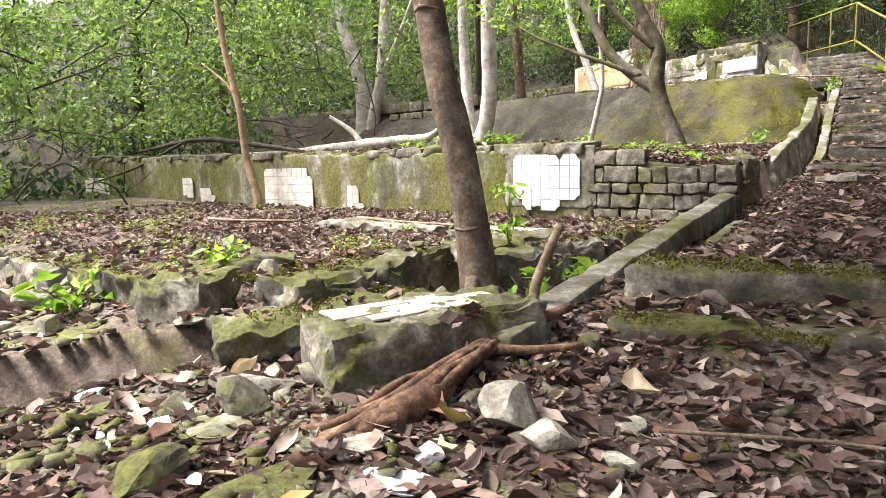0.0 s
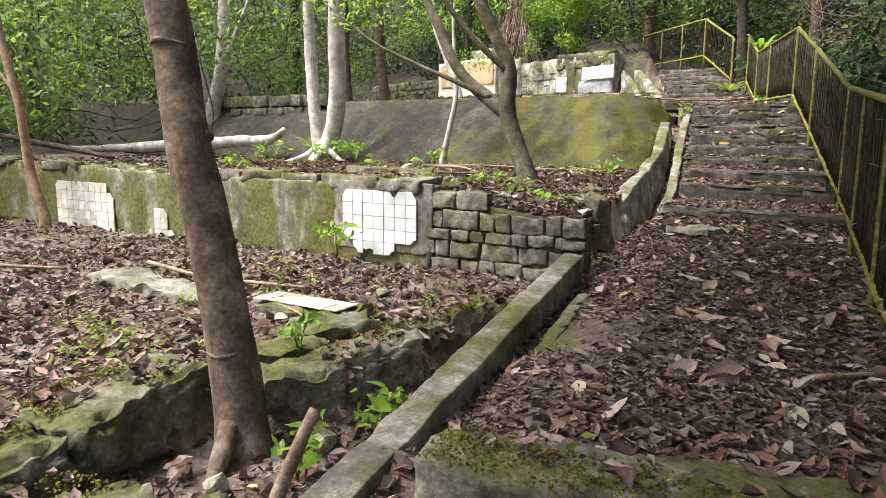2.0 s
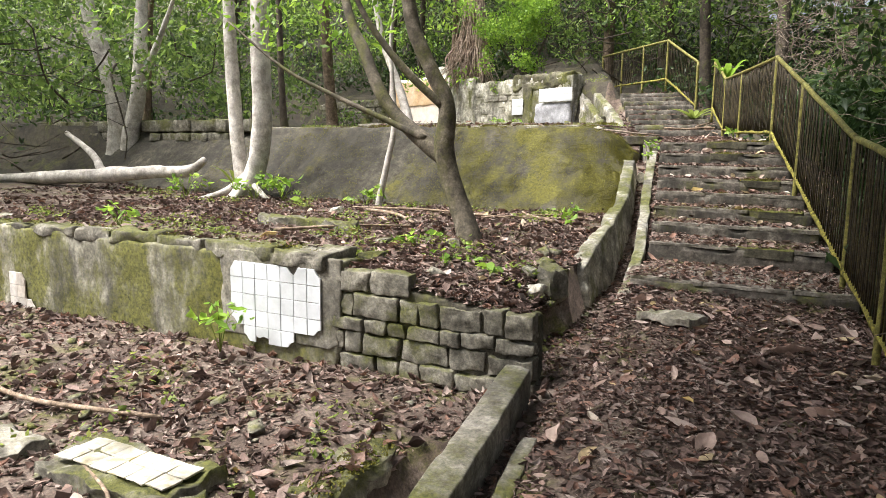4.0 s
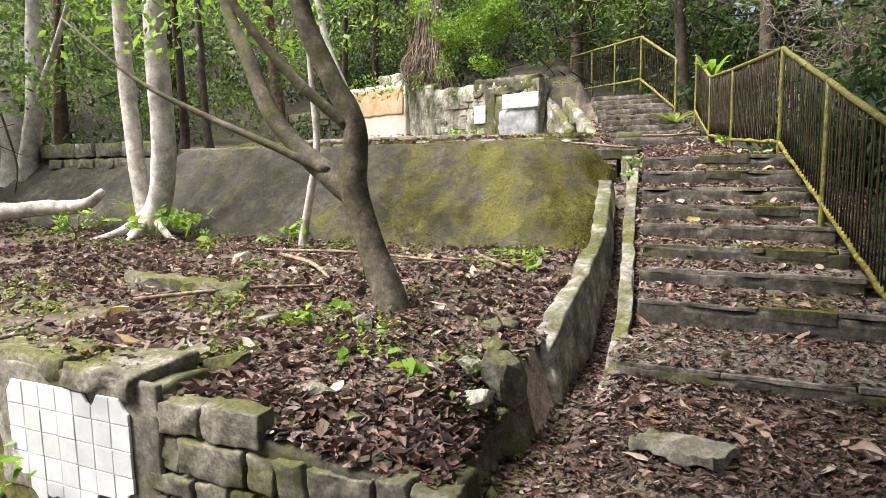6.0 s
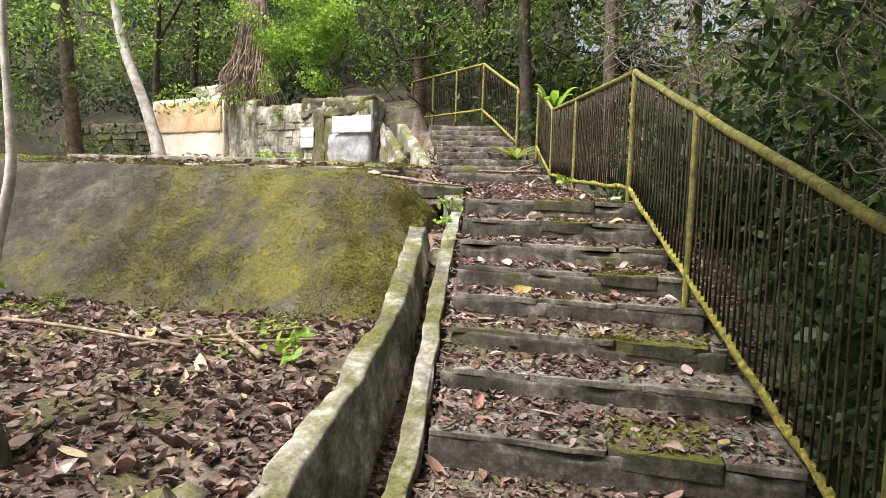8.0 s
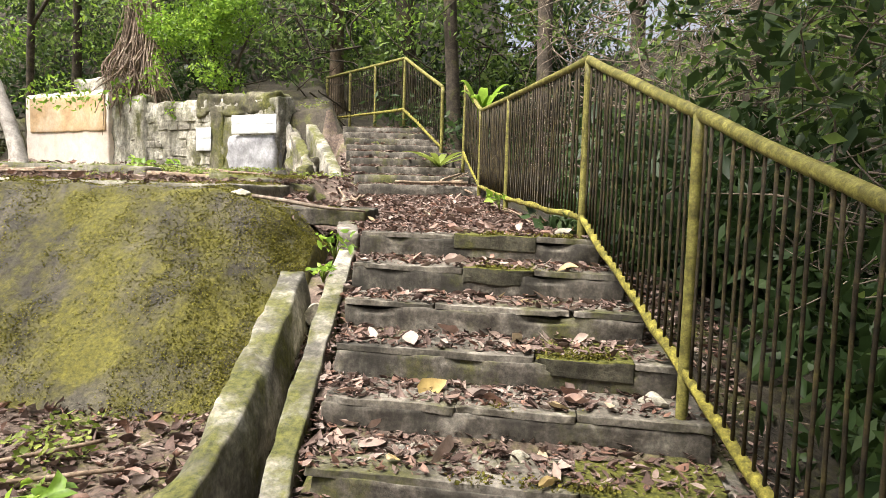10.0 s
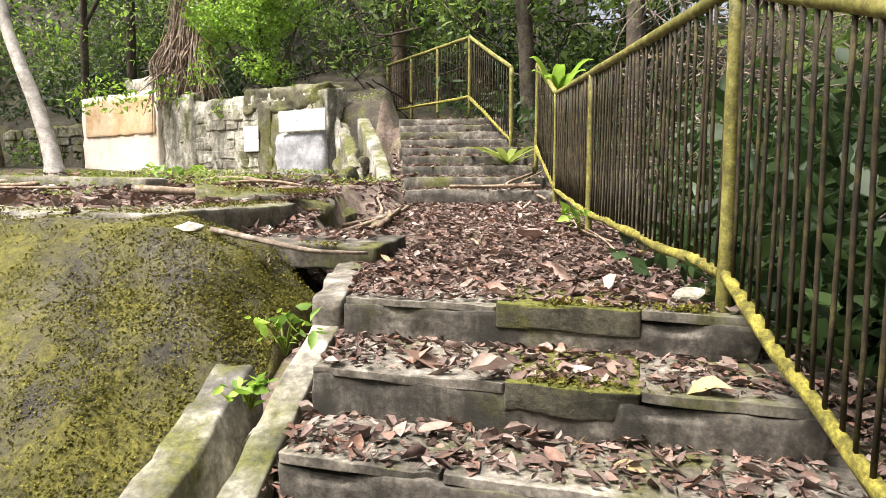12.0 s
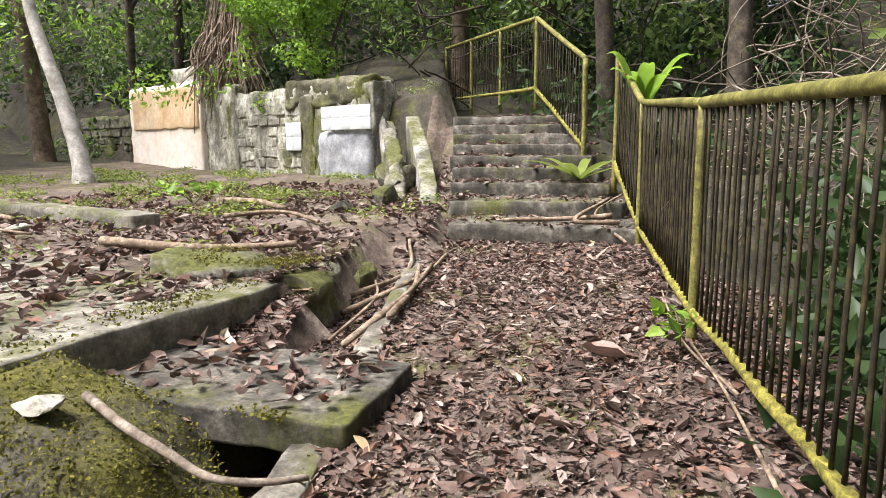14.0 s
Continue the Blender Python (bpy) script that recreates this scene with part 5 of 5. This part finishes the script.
ROCKS = [(-1.42, 1.95, 0.36, 0.26, 0.24, M_cleanrock, "rough grey-green rock among the leaves"), (-1.2, 1.88, 0.28, 0.22, 0.2, M_cleanrock, "rough grey rock leaning on another"), (-0.92, 1.9, 0.2, 0.14, 0.1, M_cleanrock, "pale angular stone chip"),
         (-1.05, 2.2, 0.12, 0.2, 0.1, M_cleanrock, "grey angular stone chip"), (-1.44, 1.4, 0.3, 0.24, 0.07, M_tile, "broken white tile shard on the ground"), (-1.48, 1.58, 0.14, 0.1, 0.12, M_tile, "small broken white tile shard"), (-1.14, 1.53, 0.24, 0.16, 0.08, M_cleanrock, "flat pale stone in the leaves"),
         (-2.5, 1.5, 0.5, 0.26, 0.2, M_mossrock, "long mossy rock half sunk in soil"), (-2.55, 1.18, 0.2, 0.16, 0.1, M_tile, "broken white tile shard on the ground"), (-3.1, 1.58, 0.26, 0.2, 0.12, M_cleanrock, "flat grey stone in the dirt"), (-3.25, 1.2, 0.26, 0.12, 0.06, M_tile, "white tile shard in the dirt"),
         (-2.8, 1.9, 0.16, 0.14, 0.12, M_cleanrock, "small pale stone in the dirt"), (-2.0, 1.5, 0.6, 0.4, 0.08, M_mossrock, "flat bedded stone in the ground"), (-1.75, 1.15, 0.5, 0.36, 0.08, M_mossrock, "flat bedded stone in the ground"), (-2.2, 0.95, 0.6, 0.3, 0.16, M_mossrock, "mossy rock at the edge of the path"),
]
ROCKS += [(-4.6, 1.5, 0.4, 0.3, 0.22, M_mossrock, "mossy rubble stone below the ledge"), (-5.3, 1.6, 0.36, 0.3, 0.24, M_cleanrock, "pale rubble stone below the ledge"), (-5.0, 1.3, 0.3, 0.25, 0.16, M_cleanrock, "pale rubble stone among others"), (-5.9, 1.5, 0.5, 0.3, 0.3, M_cleanrock, "pale rubble stone below the ledge"), (-6.6, 1.4, 0.4, 0.4, 0.3, M_mossrock, "mossy rubble stone among others"),
         (-3.2, 1.9, 0.2, 0.2, 0.14, M_cleanrock, "small pale stone in the dirt"), (-2.7, 4.1, 0.24, 0.2, 0.2, M_cleanrock, "grey stone at the foot of the tree"), (-2.85, 3.5, 0.18, 0.16, 0.16, M_cleanrock, "small grey stone at the foot of the tree"),
]
ROCKS += [(-2.95, 9.7, 0.4, 0.4, 0.7, M_mossrock, "mossy broken end of the gutter wall"), (-3.15, 10.0, 0.36, 0.22, 0.2, M_mossrock, "mossy squared rubble stone"), (-3.2, 9.6, 0.26, 0.2, 0.2, M_cleanrock, "pale rubble stone among others"), (-3.3, 10.35, 0.3, 0.2, 0.18, M_mossrock, "mossy rubble stone among others"), (-3.05, 9.35, 0.3, 0.3, 0.24, M_cleanrock, "grey rubble stone among others"),
         (-4.1, 9.7, 0.5, 0.22, 0.16, M_mossrock, "mossy stone below the forked tree"), (-4.4, 8.5, 0.5, 0.3, 0.2, M_mossrock, "broad mossy stone on the wall end"), (-4.75, 8.6, 0.4, 0.3, 0.18, M_cleanrock, "pale flat stone on the wall"), (-3.7, 8.5, 0.3, 0.2, 0.16, M_cleanrock, "small pale stone on the wall end"), (-3.4, 8.35, 0.3, 0.24, 0.18, M_mossrock, "mossy stone on the wall end"),
]
for k in range(15):
    x = -2.6 - 0.36 * k + rng.uniform(-0.1, 0.1)
    ROCKS.append((x, lerp_table(LEDGE, x) - rng.uniform(0.0, 0.22), rng.uniform(0.26, 0.5), rng.uniform(0.2, 0.32), rng.uniform(0.2, 0.36), rng.choice((M_mossrock, M_mossrock, M_cleanrock)), "rubble stone tumbled at the foot of the ruined ledge"))
for k in range(16):
    ROCKS.append((rng.uniform(-5.2, -1.7), rng.uniform(0.75, 1.85), rng.uniform(0.25, 0.6), rng.uniform(0.2, 0.4), rng.uniform(0.05, 0.09), rng.choice((M_mossrock, M_cleanrock)), "flat stone bedded in the earth"))
ROCKS += [(-6.35, 23.3, 0.7, 0.6, 0.8, M_mossrock, "mossy rubble at the broken wall end"), (-6.0, 22.6, 0.6, 0.5, 0.6, M_mossrock, "mossy rubble beside the upper gutter"), (-5.75, 21.8, 0.5, 0.45, 0.45, M_mossrock, "mossy rubble beside the upper gutter"), (-5.5, 21.0, 0.4, 0.4, 0.35, M_mossrock, "mossy stone beside the upper gutter"), (-6.6, 23.6, 0.6, 0.6, 1.5, M_gutter, "pale broken stub of the wall end"), (-4.35, 18.3, 0.42, 0.2, 0.3, M_mossrock, "broken mossy concrete piece beside the gutter"),
          (-5.6, 20.2, 0.4, 0.3, 0.2, M_mossrock, "mossy stone on the upper terrace"), (-7.8, 18.0, 0.3, 0.24, 0.14, M_cleanrock, "pale stone on the upper terrace")]
ROCKS += [(-3.08, 14.35, 0.24, 0.26, 0.24, M_cleanrock, "round grey rock stuck in the gutter"), (-0.95, 13.2, 0.2, 0.14, 0.12, M_cleanrock, "loose stone on a step"), (-1.6, 12.8, 0.16, 0.12, 0.08, M_cleanrock, "loose stone on a step"), (-1.45, 12.75, 0.12, 0.12, 0.07, M_cleanrock, "loose stone on a step"),
         (-1.3, 14.95, 0.26, 0.18, 0.12, M_cleanrock, "flat stone by the railing post"), (-7.3, 11.9, 0.4, 0.3, 0.2, M_cleanrock, "pale rock on the middle terrace"), (-9.5, 4.5, 0.3, 0.25, 0.14, M_mossrock, "mossy rock on the lower terrace"), (-6.0, 3.6, 0.22, 0.2, 0.14, M_cleanrock, "small rock on the lower terrace"), (-4.8, 3.2, 0.3, 0.22, 0.2, M_mossrock, "mossy rock on the lower terrace")]
for i, (x, y, a, b, c, m, label) in enumerate(ROCKS):
    ob = tagged(new("rock", rock("rock", (a, b, c), m, 200 + i)), label, "rock")
    ob.location, ob.rotation_euler = (x, y, surface(x, y) - 0.02), (0, 0, rng.uniform(0, 6.3))


# ---------- fallen wood ----------
def branch(name, label, limbs, mat=None, category="branch"):
    return tagged(new(name, tubes(name, limbs, mat or M_deadwood, 8, 5, 0.16)), label, category)


dead_root = thing("dead_root", "thick crumbling red-brown dead root on the ground", "root")
for limb in [[(-1.88, 1.42, 0.5, 0.02), (-1.8, 1.65, 0.53, 0.06), (-1.76, 1.85, 0.56, 0.075), (-1.85, 2.15, 0.58, 0.06), (-1.95, 2.45, 0.6, 0.045), (-1.95, 2.75, 0.64, 0.035), (-1.8, 3.05, 0.72, 0.025)],
       *[[(-1.9 + random.uniform(-0.05, 0.07), 1.4 + random.uniform(-0.05, 0.3), 0.52, 0.012), (-1.8 + random.uniform(-0.07, 0.07), 1.85 + random.uniform(-0.1, 0.1), 0.59 + random.uniform(-0.03, 0.04), random.uniform(0.012, 0.03)), (-1.87 + random.uniform(-0.06, 0.06), 2.25, 0.6 + random.uniform(-0.02, 0.04), random.uniform(0.01, 0.026)), (-1.95 + random.uniform(-0.06, 0.06), 2.5 + random.uniform(-0.1, 0.3), 0.63, 0.008)] for _ in range(14)], [(-1.8, 1.75, 0.53, 0.05), (-1.95, 1.6, 0.5, 0.03), (-2.1, 1.5, 0.48, 0.01)], [(-1.95, 2.5, 0.6, 0.03), (-1.75, 2.6, 0.6, 0.025), (-1.55, 2.75, 0.62, 0.015)]]:
    part("strand", tubes("strand", [limb], M_rootwood, 8, 5, 0.2), dead_root)
branch("upright_stick", "bare stick standing in the trench beside the kerb", [[(-1.96, 2.95, 0.42, 0.035), (-2.0, 3.0, 0.6, 0.034), (-2.05, 3.1, 0.8, 0.03), (-2.03, 3.2, 0.98, 0.026), (-2.0, 3.28, 1.12, 0.022)]])
branch("fallen_log", "pale fallen trunk lying across the middle terrace", [[(-19, 12.0, 1.75, 0.09), (-16.5, 12.6, 1.85, 0.12), (-14.5, 13.0, 1.95, 0.16), (-13.3, 13.4, 2.05, 0.15), (-12.4, 13.6, 2.1, 0.13), (-12.0, 13.7, 2.35, 0.06)], [(-14.3, 13.0, 1.95, 0.1), (-15.2, 13.4, 2.4, 0.08), (-16.4, 13.6, 2.9, 0.05)]], M_bark_pale)
branch("fallen_branch", "dark fallen branch arching over the wall", [[(-20, 9.0, 1.9, 0.03), (-17.5, 8.6, 2.0, 0.05), (-15.5, 8.8, 2.15, 0.06), (-13.5, 9.0, 1.95, 0.06), (-12, 9.2, 1.75, 0.04)], [(-16, 8.6, 2.1, 0.04), (-17, 7.8, 1.5, 0.03), (-18.5, 7.2, 1.1, 0.015)]], M_bark_dark)
branch("fallen_branch", "dead bare branch lying across the open gutter", [[(-4.00, 15.40, 3.01, 0.018), (-3.68, 15.28, 2.98, 0.017), (-3.44, 15.22, 2.95, 0.016), (-3.24, 15.17, 2.93, 0.014), (-3.08, 15.22, 2.92, 0.013), (-2.98, 15.31, 2.91, 0.012)]], M_twig)
hump_stone = tagged(new("rock", rock("rock", (0.27, 0.2, 0.09), M_cleanrock, 300)), "pale flat stone lying on the mossy wall", "rock")
hump_stone.location = (-4.02, 15.22, 3.0)
TWIGS = [[(-6.6, 9.7), (-5.8, 10.3), (-5.2, 10.7)], [(-6.9, 12.2), (-6.0, 11.6), (-5.4, 11.1)], [(-7.5, 12.6), (-6.0, 12.5), (-4.5, 12.3)], [(-5.2, 12.7), (-4.3, 12.6), (-3.6, 12.9)], [(-4.9, 12.2), (-4.2, 12.9), (-3.9, 13.2)], [(-3.8, 12.2), (-4.4, 12.8), (-4.6, 13.1)], [(-7.0, 6.2), (-5.8, 6.0), (-4.7, 6.3)]]
TWIGS += [[(-9.5, 5.4), (-8.4, 5.2), (-7.4, 5.5)], [(-3.6, 4.9), (-3.9, 5.3), (-4.4, 5.5)], [(-4.3, 16.1), (-4.0, 16.3), (-3.6, 16.25)], [(-3.6, 17.2), (-3.75, 17.9), (-4.0, 18.6)], [(-3.9, 17.0), (-4.0, 17.8), (-4.3, 18.4)], [(-6.3, 17.6), (-5.4, 17.7), (-4.7, 17.9)], [(-9.5, 18.9), (-8.6, 19.2), (-7.9, 18.9)], [(-9.9, 18.3), (-9.0, 18.6), (-8.2, 18.3)]]
TWIGS += [[(-4.1, 17.5), (-3.85, 18.3), (-3.95, 19.1)], [(-3.75, 16.9), (-3.7, 17.7), (-3.85, 18.5)], [(-4.25, 17.9), (-4.1, 18.6), (-4.35, 19.2)], [(-9.2, 17.6), (-8.3, 17.9), (-7.2, 17.7)], [(-6.4, 19.2), (-5.9, 19.5), (-5.3, 19.2)], [(-1.6, 15.8), (-1.75, 16.6), (-1.9, 17.2)]]
TWIGS += [[(-7.6, 20.6), (-6.8, 20.2), (-6.2, 20.0)], [(-2.7, 20.4), (-3.2, 20.3), (-3.7, 20.0)], [(-2.5, 19.8), (-2.9, 20.6), (-2.7, 21.2)], [(-2.6, 20.1), (-3.0, 20.0), (-2.8, 20.9)], [(-1.7, 16.6), (-1.95, 17.3), (-2.1, 18.2)], [(-0.4, 5.3), (0.2, 6.0), (-0.1, 7.0)], [(-0.9, 2.1), (-0.3, 2.4), (0.4, 2.5)], [(-1.7, 3.3), (-1.45, 3.45), (-1.25, 3.7)]]
for i, pts in enumerate(TWIGS):
    r0 = 0.008 if i in (20, 25, 27) else 0.02 if i == 9 else rng.uniform(0.012, 0.028) * (1.7 if i in (10, 12, 13, 14, 21) else 1)
    branch("fallen_branch", "thin dry fallen branch among the leaves", [[(x, y, surface(x, y) + 0.03 + rng.uniform(0, 0.05), r0 * (1 - 0.15 * k)) for k, (x, y) in enumerate(pts)]])

chips("rubble_chips", "scattered broken stone chips in the dirt", [(-6.5, -1.4, 0.4, 2.2, 3000), (-2.2, 1.0, 0.8, 3.0, 150), (-9, -3, 2.5, 7.6, 900), (-3.5, -2.7, 9.0, 10.6, 150), (-10, -4, 8.3, 12, 500)], 0.036, M_stone, 5)
litter("leaf_crumbs", "small broken bits of dry leaf and bark", [(-6, 1.0, 0.4, 4, 12000), (-2.3, 0.3, 4, 10.3, 14000), (-9, -2.6, 2.5, 8, 12000), (-3.0, -0.4, 10.2, 15, 7000), (-4.4, -1.2, 15, 20, 16000), (-10, -3, 8.3, 13.6, 12000)], 0.03, M_litter, 0.012, 0.7, 0.4, False)


# ---------- small plants ----------
def weeds(name, label, boxes, size, mat=None, tall=0.1):
    P = []
    for x0, x1, y0, y1, n in boxes:
        for _ in range(n):
            x, y = nrng.uniform(x0, x1), nrng.uniform(y0, y1)
            if noise.noise(Vector((x * 1.1, y * 1.1, 20))) < 0.12:
                continue
            for _ in range(int(nrng.integers(4, 11))):
                P.append((x + nrng.normal(0, 0.07), y + nrng.normal(0, 0.07), surface(x, y) + nrng.uniform(0.01, tall)))
    tagged(new(name, leaves(name, np.array(P), size, mat or M_weed, nrng, 0.65, 2.0, 0.2)), label, "weeds", kind="stuff")


weeds("ground_weeds", "low yellow-green weeds along the terraces", [(-16, -4.5, 8.3, 10, 700), (-14, -4, 12.2, 13.6, 600), (-9, -5, 9, 12.5, 250), (-15, -6.5, 19.5, 25.5, 3600), (-10, -5, 17, 19.5, 300), (-7, -4.6, 19, 23.5, 300), (-10, -3.6, 2.2, 4.5, 260), (-18, -9, 2, 7.6, 500), (-4.6, -2.8, 8.5, 10, 120), (-6, -3, 4.2, 7.5, 150), (-1.8, -0.2, 3.4, 4.2, 20)], 0.055)


def seedling(label, at, height, spread, n, size, mat=None, name="seedling", category="plant", aspect=2.0, seed=0):
    t = thing(name, label, category)
    rg = random.Random(seed)
    limbs, tips = [], []
    for i in range(n):
        g = rg.uniform(0, 6.28)
        tip = Vector((at[0] + math.cos(g) * spread * rg.uniform(0.3, 1), at[1] + math.sin(g) * spread * rg.uniform(0.3, 1), at[2] + height * rg.uniform(0.5, 1)))
        mid = Vector(at).lerp(tip, 0.5) + Vector((0, 0, height * 0.2))
        limbs.append([(*at, 0.006), (*mid, 0.005), (*tip, 0.003)])
        tips += [tip + Vector((rg.gauss(0, 0.06), rg.gauss(0, 0.06), rg.gauss(0, 0.03))) * (size / 0.1) for _ in range(6)]
    for limb in limbs:
        part("stem", tubes("stem", [limb], M_weed, 5, 3, 0.0), t)
    part("foliage", leaves("foliage", np.array([tuple(v) for v in tips]), size, mat or M_leaf_lit, nrng, 0.6, aspect, 0.2, 0.1, True), t)


SEEDLINGS = [(-5.45, 7.6, 0.72, 0.5, 0.25, 7, 0.1), (-10.0, 13.0, 1.6, 0.5, 0.5, 10, 0.16), (-9.4, 13.1, 1.6, 0.4, 0.4, 8, 0.14), (-11.8, 13.0, 1.6, 0.5, 0.5, 9, 0.12), (-7.6, 13.2, 1.58, 0.35, 0.4, 8, 0.12), (-2.92, 14.25, 2.62, 0.16, 0.12, 6, 0.055), (-2.9, 13.95, 2.5, 0.12, 0.1, 5, 0.05)]
SEEDLINGS += [(-2.55, 3.75, 0.45, 0.3, 0.16, 6, 0.09), (-2.45, 4.3, 0.45, 0.3, 0.2, 7, 0.09), (-3.4, 9.3, 1.2, 0.25, 0.22, 7, 0.1), (-4.5, 9.6, 1.45, 0.22, 0.25, 7, 0.1), (-3.9, 9.2, 1.35, 0.25, 0.25, 7, 0.1), (-3.55, 12.2, 1.5, 0.35, 0.2, 5, 0.1), (-3.3, 4.6, 0.75, 0.22, 0.15, 6, 0.07), (-4.3, 2.5, 0.75, 0.2, 0.2, 7, 0.08), (-4.9, 1.7, 0.5, 0.25, 0.25, 7, 0.12), (-1.95, 17.2, 2.9, 0.2, 0.15, 5, 0.08), (-7.9, 20.5, 3.2, 0.3, 0.4, 8, 0.12), (-8.6, 9.0, 1.55, 0.3, 0.3, 6, 0.1)]
for i, (x, y, z, h, sp, n, sz) in enumerate(SEEDLINGS):
    seedling("bright green leafy seedling sprouting from the ground", (x, y, z), h, sp, n, sz, seed=i)


def rosette(name, label, at, n, length, width, rise, mat, seed):
    """A plant of long strap leaves that arch from one heart."""
    t = thing(name, label, "plant")
    rg = random.Random(seed)
    for i in range(n):
        g = 6.283 * i / n + rg.uniform(-0.3, 0.3)
        L, up = length * rg.uniform(0.7, 1.1), rise * rg.uniform(0.7, 1.2)
        verts, faces = [], []
        for k in range(8):
            u = k / 7
            r, h = L * u * (1 - 0.15 * u), up * (u * 1.6 - u * u * 0.9)
            w = width * math.sin(math.pi * min(0.97, 0.1 + 0.88 * u)) ** 0.7 * 0.5
            c = Vector((math.cos(g) * r, math.sin(g) * r, h))
            side = Vector((-math.sin(g), math.cos(g), 0)) * w
            verts += [c - side + Vector((0, 0, w * 0.3)), c, c + side + Vector((0, 0, w * 0.3))]
            if k:
                b = 3 * k
                faces += [(b - 3, b - 2, b + 1, b), (b - 2, b - 1, b + 2, b + 1)]
        part("frond", mesh_of("frond", verts, faces, mat), t, at=at)


rosette("strap_fern", "bright green strap-leaved fern at the railing end", (-2.5, 20.8, 4.2), 9, 0.55, 0.16, 0.75, M_leaf_lit, 1)
rosette("strap_fern", "green fern growing on the upper steps", (-3.3, 21.9, 3.5), 9, 0.8, 0.12, 0.35, M_weed, 2)
rosette("strap_fern", "green strap-leaved plant by the pale tree", (-11.3, 13.9, 1.65), 8, 0.7, 0.08, 0.7, M_weed, 3)


# ---------- moss and leaves on the masonry ----------
def moss_wall():
    P = []
    while len(P) < 60000:
        u, t = nrng.uniform(0.0, 1.0), nrng.uniform(0.05, 1.0)
        x = -3.36 - 9.2 * u ** 1.7
        f = 0.6 * noise.noise(Vector((x * 0.7, t * 1.6, 2))) + 0.5 * noise.noise(Vector((x * 3, t * 6, 5)))
        if 1.2 * f + 0.35 * (0.7 - u) - 0.12 < nrng.uniform(-0.35, 0.6):
            continue
        top = nrng.random() < 0.12
        q = Vector(wall2_warp(Vector((x + 13.5 - 3.55, nrng.uniform(-0.25, 0.25) if top else -0.25, 1.0 if top else t))))
        q.z += 0.012 if top else 0
        P.append(tuple(q + jig(q, 0.3, 0.05, 8.0) + Vector((0, -0.008, 0.006))))
    tagged(new("wall_moss", leaves("wall_moss", np.array(P), 0.0155, M_moss, nrng, 0.5, 1.4, 0.3)), "cushions of yellow-green moss on the sloping wall", "moss", kind="stuff")


moss_wall()
P = []
for x0, x1, y0, y1, z, n in [(-3.85, -3.5, 3.1, 4.0, 0.83, 90), (-3.8, -3.45, 2.3, 3.0, 0.82, 60), (-4.2, -3.8, 1.95, 2.25, 0.85, 25), (-5.5, -4.3, 2.0, 2.25, 0.79, 70), (-6.9, -5.6, 1.9, 2.2, 0.77, 70), (-3.1, -2.9, 4.5, 5.4, 0.79, 50), (-3.15, -2.95, 5.5, 6.6, 0.77, 70), (-3.15, -2.85, 1.9, 3.0, 0.7, 30), (-1.6, 0.4, 3.75, 4.2, 0.91, 110), (-1.5, 0.6, 3.1, 3.6, 0.73, 130), (-2.3, -1.9, 2.2, 2.9, 0.745, 10),
                             (-4.3, -3.2, 15.75, 16.4, 2.93, 160), (-9, -4.5, 15.6, 16.8, 3.12, 700), (-16, -4.6, 7.98, 8.3, 1.7, 500), (-11, -7, 18.7, 19.4, 3.34, 80)]:
    for _ in range(n):
        P.append((nrng.uniform(x0, x1), nrng.uniform(y0, y1), z + nrng.uniform(0, 0.02)))
for _ in range(900):
    x, y = nrng.uniform(-4.3, -2.65), nrng.uniform(7.95, 8.5)
    P.append((x, y, 1.56 - (x + 4.4) * 0.14 + nrng.uniform(0, 0.03)))
tagged(new("leaf_litter_ledge", leaves("leaf_litter_ledge", np.array(P), 0.08, M_litter, nrng, 0.9, 2.2, 0.3, 0.0, True)), "dry leaves caught on stones and slabs", "leaf litter", kind="stuff")

P = []
MOSSY = [(-1.75, -0.2, 3.56, 3.9, 0.9, 1300), (-1.6, -0.6, 3.02, 3.2, 0.705, 700), (-3.88, -3.48, 3.1, 4.0, 0.825, 1600), (-3.8, -3.45, 2.25, 3.0, 0.815, 1000), (-5.5, -4.3, 1.95, 2.3, 0.785, 1500), (-6.9, -5.6, 1.9, 2.25, 0.765, 1400), (-3.15, -2.85, 1.9, 3.0, 0.7, 1100)]
MOSSY += [(-2.2, -2.0, 2.5, 3.0, 0.745, 400), (-1.95, -1.3, 14.66, 14.74, 2.795, 700), (-1.95, -1.45, 14.16, 14.24, 2.615, 500), (-1.7, -1.15, 13.32, 13.4, 2.26, 600), (-1.75, -1.3, 12.94, 13.02, 2.085, 300), (-1.9, -1.2, 12.49, 12.57, 1.91, 300), (-5.2, -4.2, 17.05, 17.7, 3.2, 1700), (-4.34, -3.3, 15.62, 15.72, 2.915, 300),
                             (-9, -4.4, 15.35, 15.6, 3.1, 2200), (-16, -4.6, 7.94, 8.3, 1.69, 5000), (-4.6, -4.36, 15.6, 17.0, 3.115, 500), (-3.15, -2.9, 4.5, 6.6, 0.785, 900)]
for x0, x1, y0, y1, z, n in MOSSY:
    for _ in range(n):
        x, y = nrng.uniform(x0, x1), nrng.uniform(y0, y1)
        if noise.noise(Vector((x * 2.2, y * 2.2, 31))) > nrng.uniform(-0.35, 0.35):
            P.append((x, y, z + nrng.uniform(-0.008, 0.012)))
tagged(new("stone_moss", leaves("stone_moss", np.array(P * 2) + nrng.normal(0, 0.008, (2 * len(P), 3)), 0.018, M_moss, nrng, 0.4, 1.4, 0.3)), "cushions of yellow-green moss on steps and stones", "moss", kind="stuff")
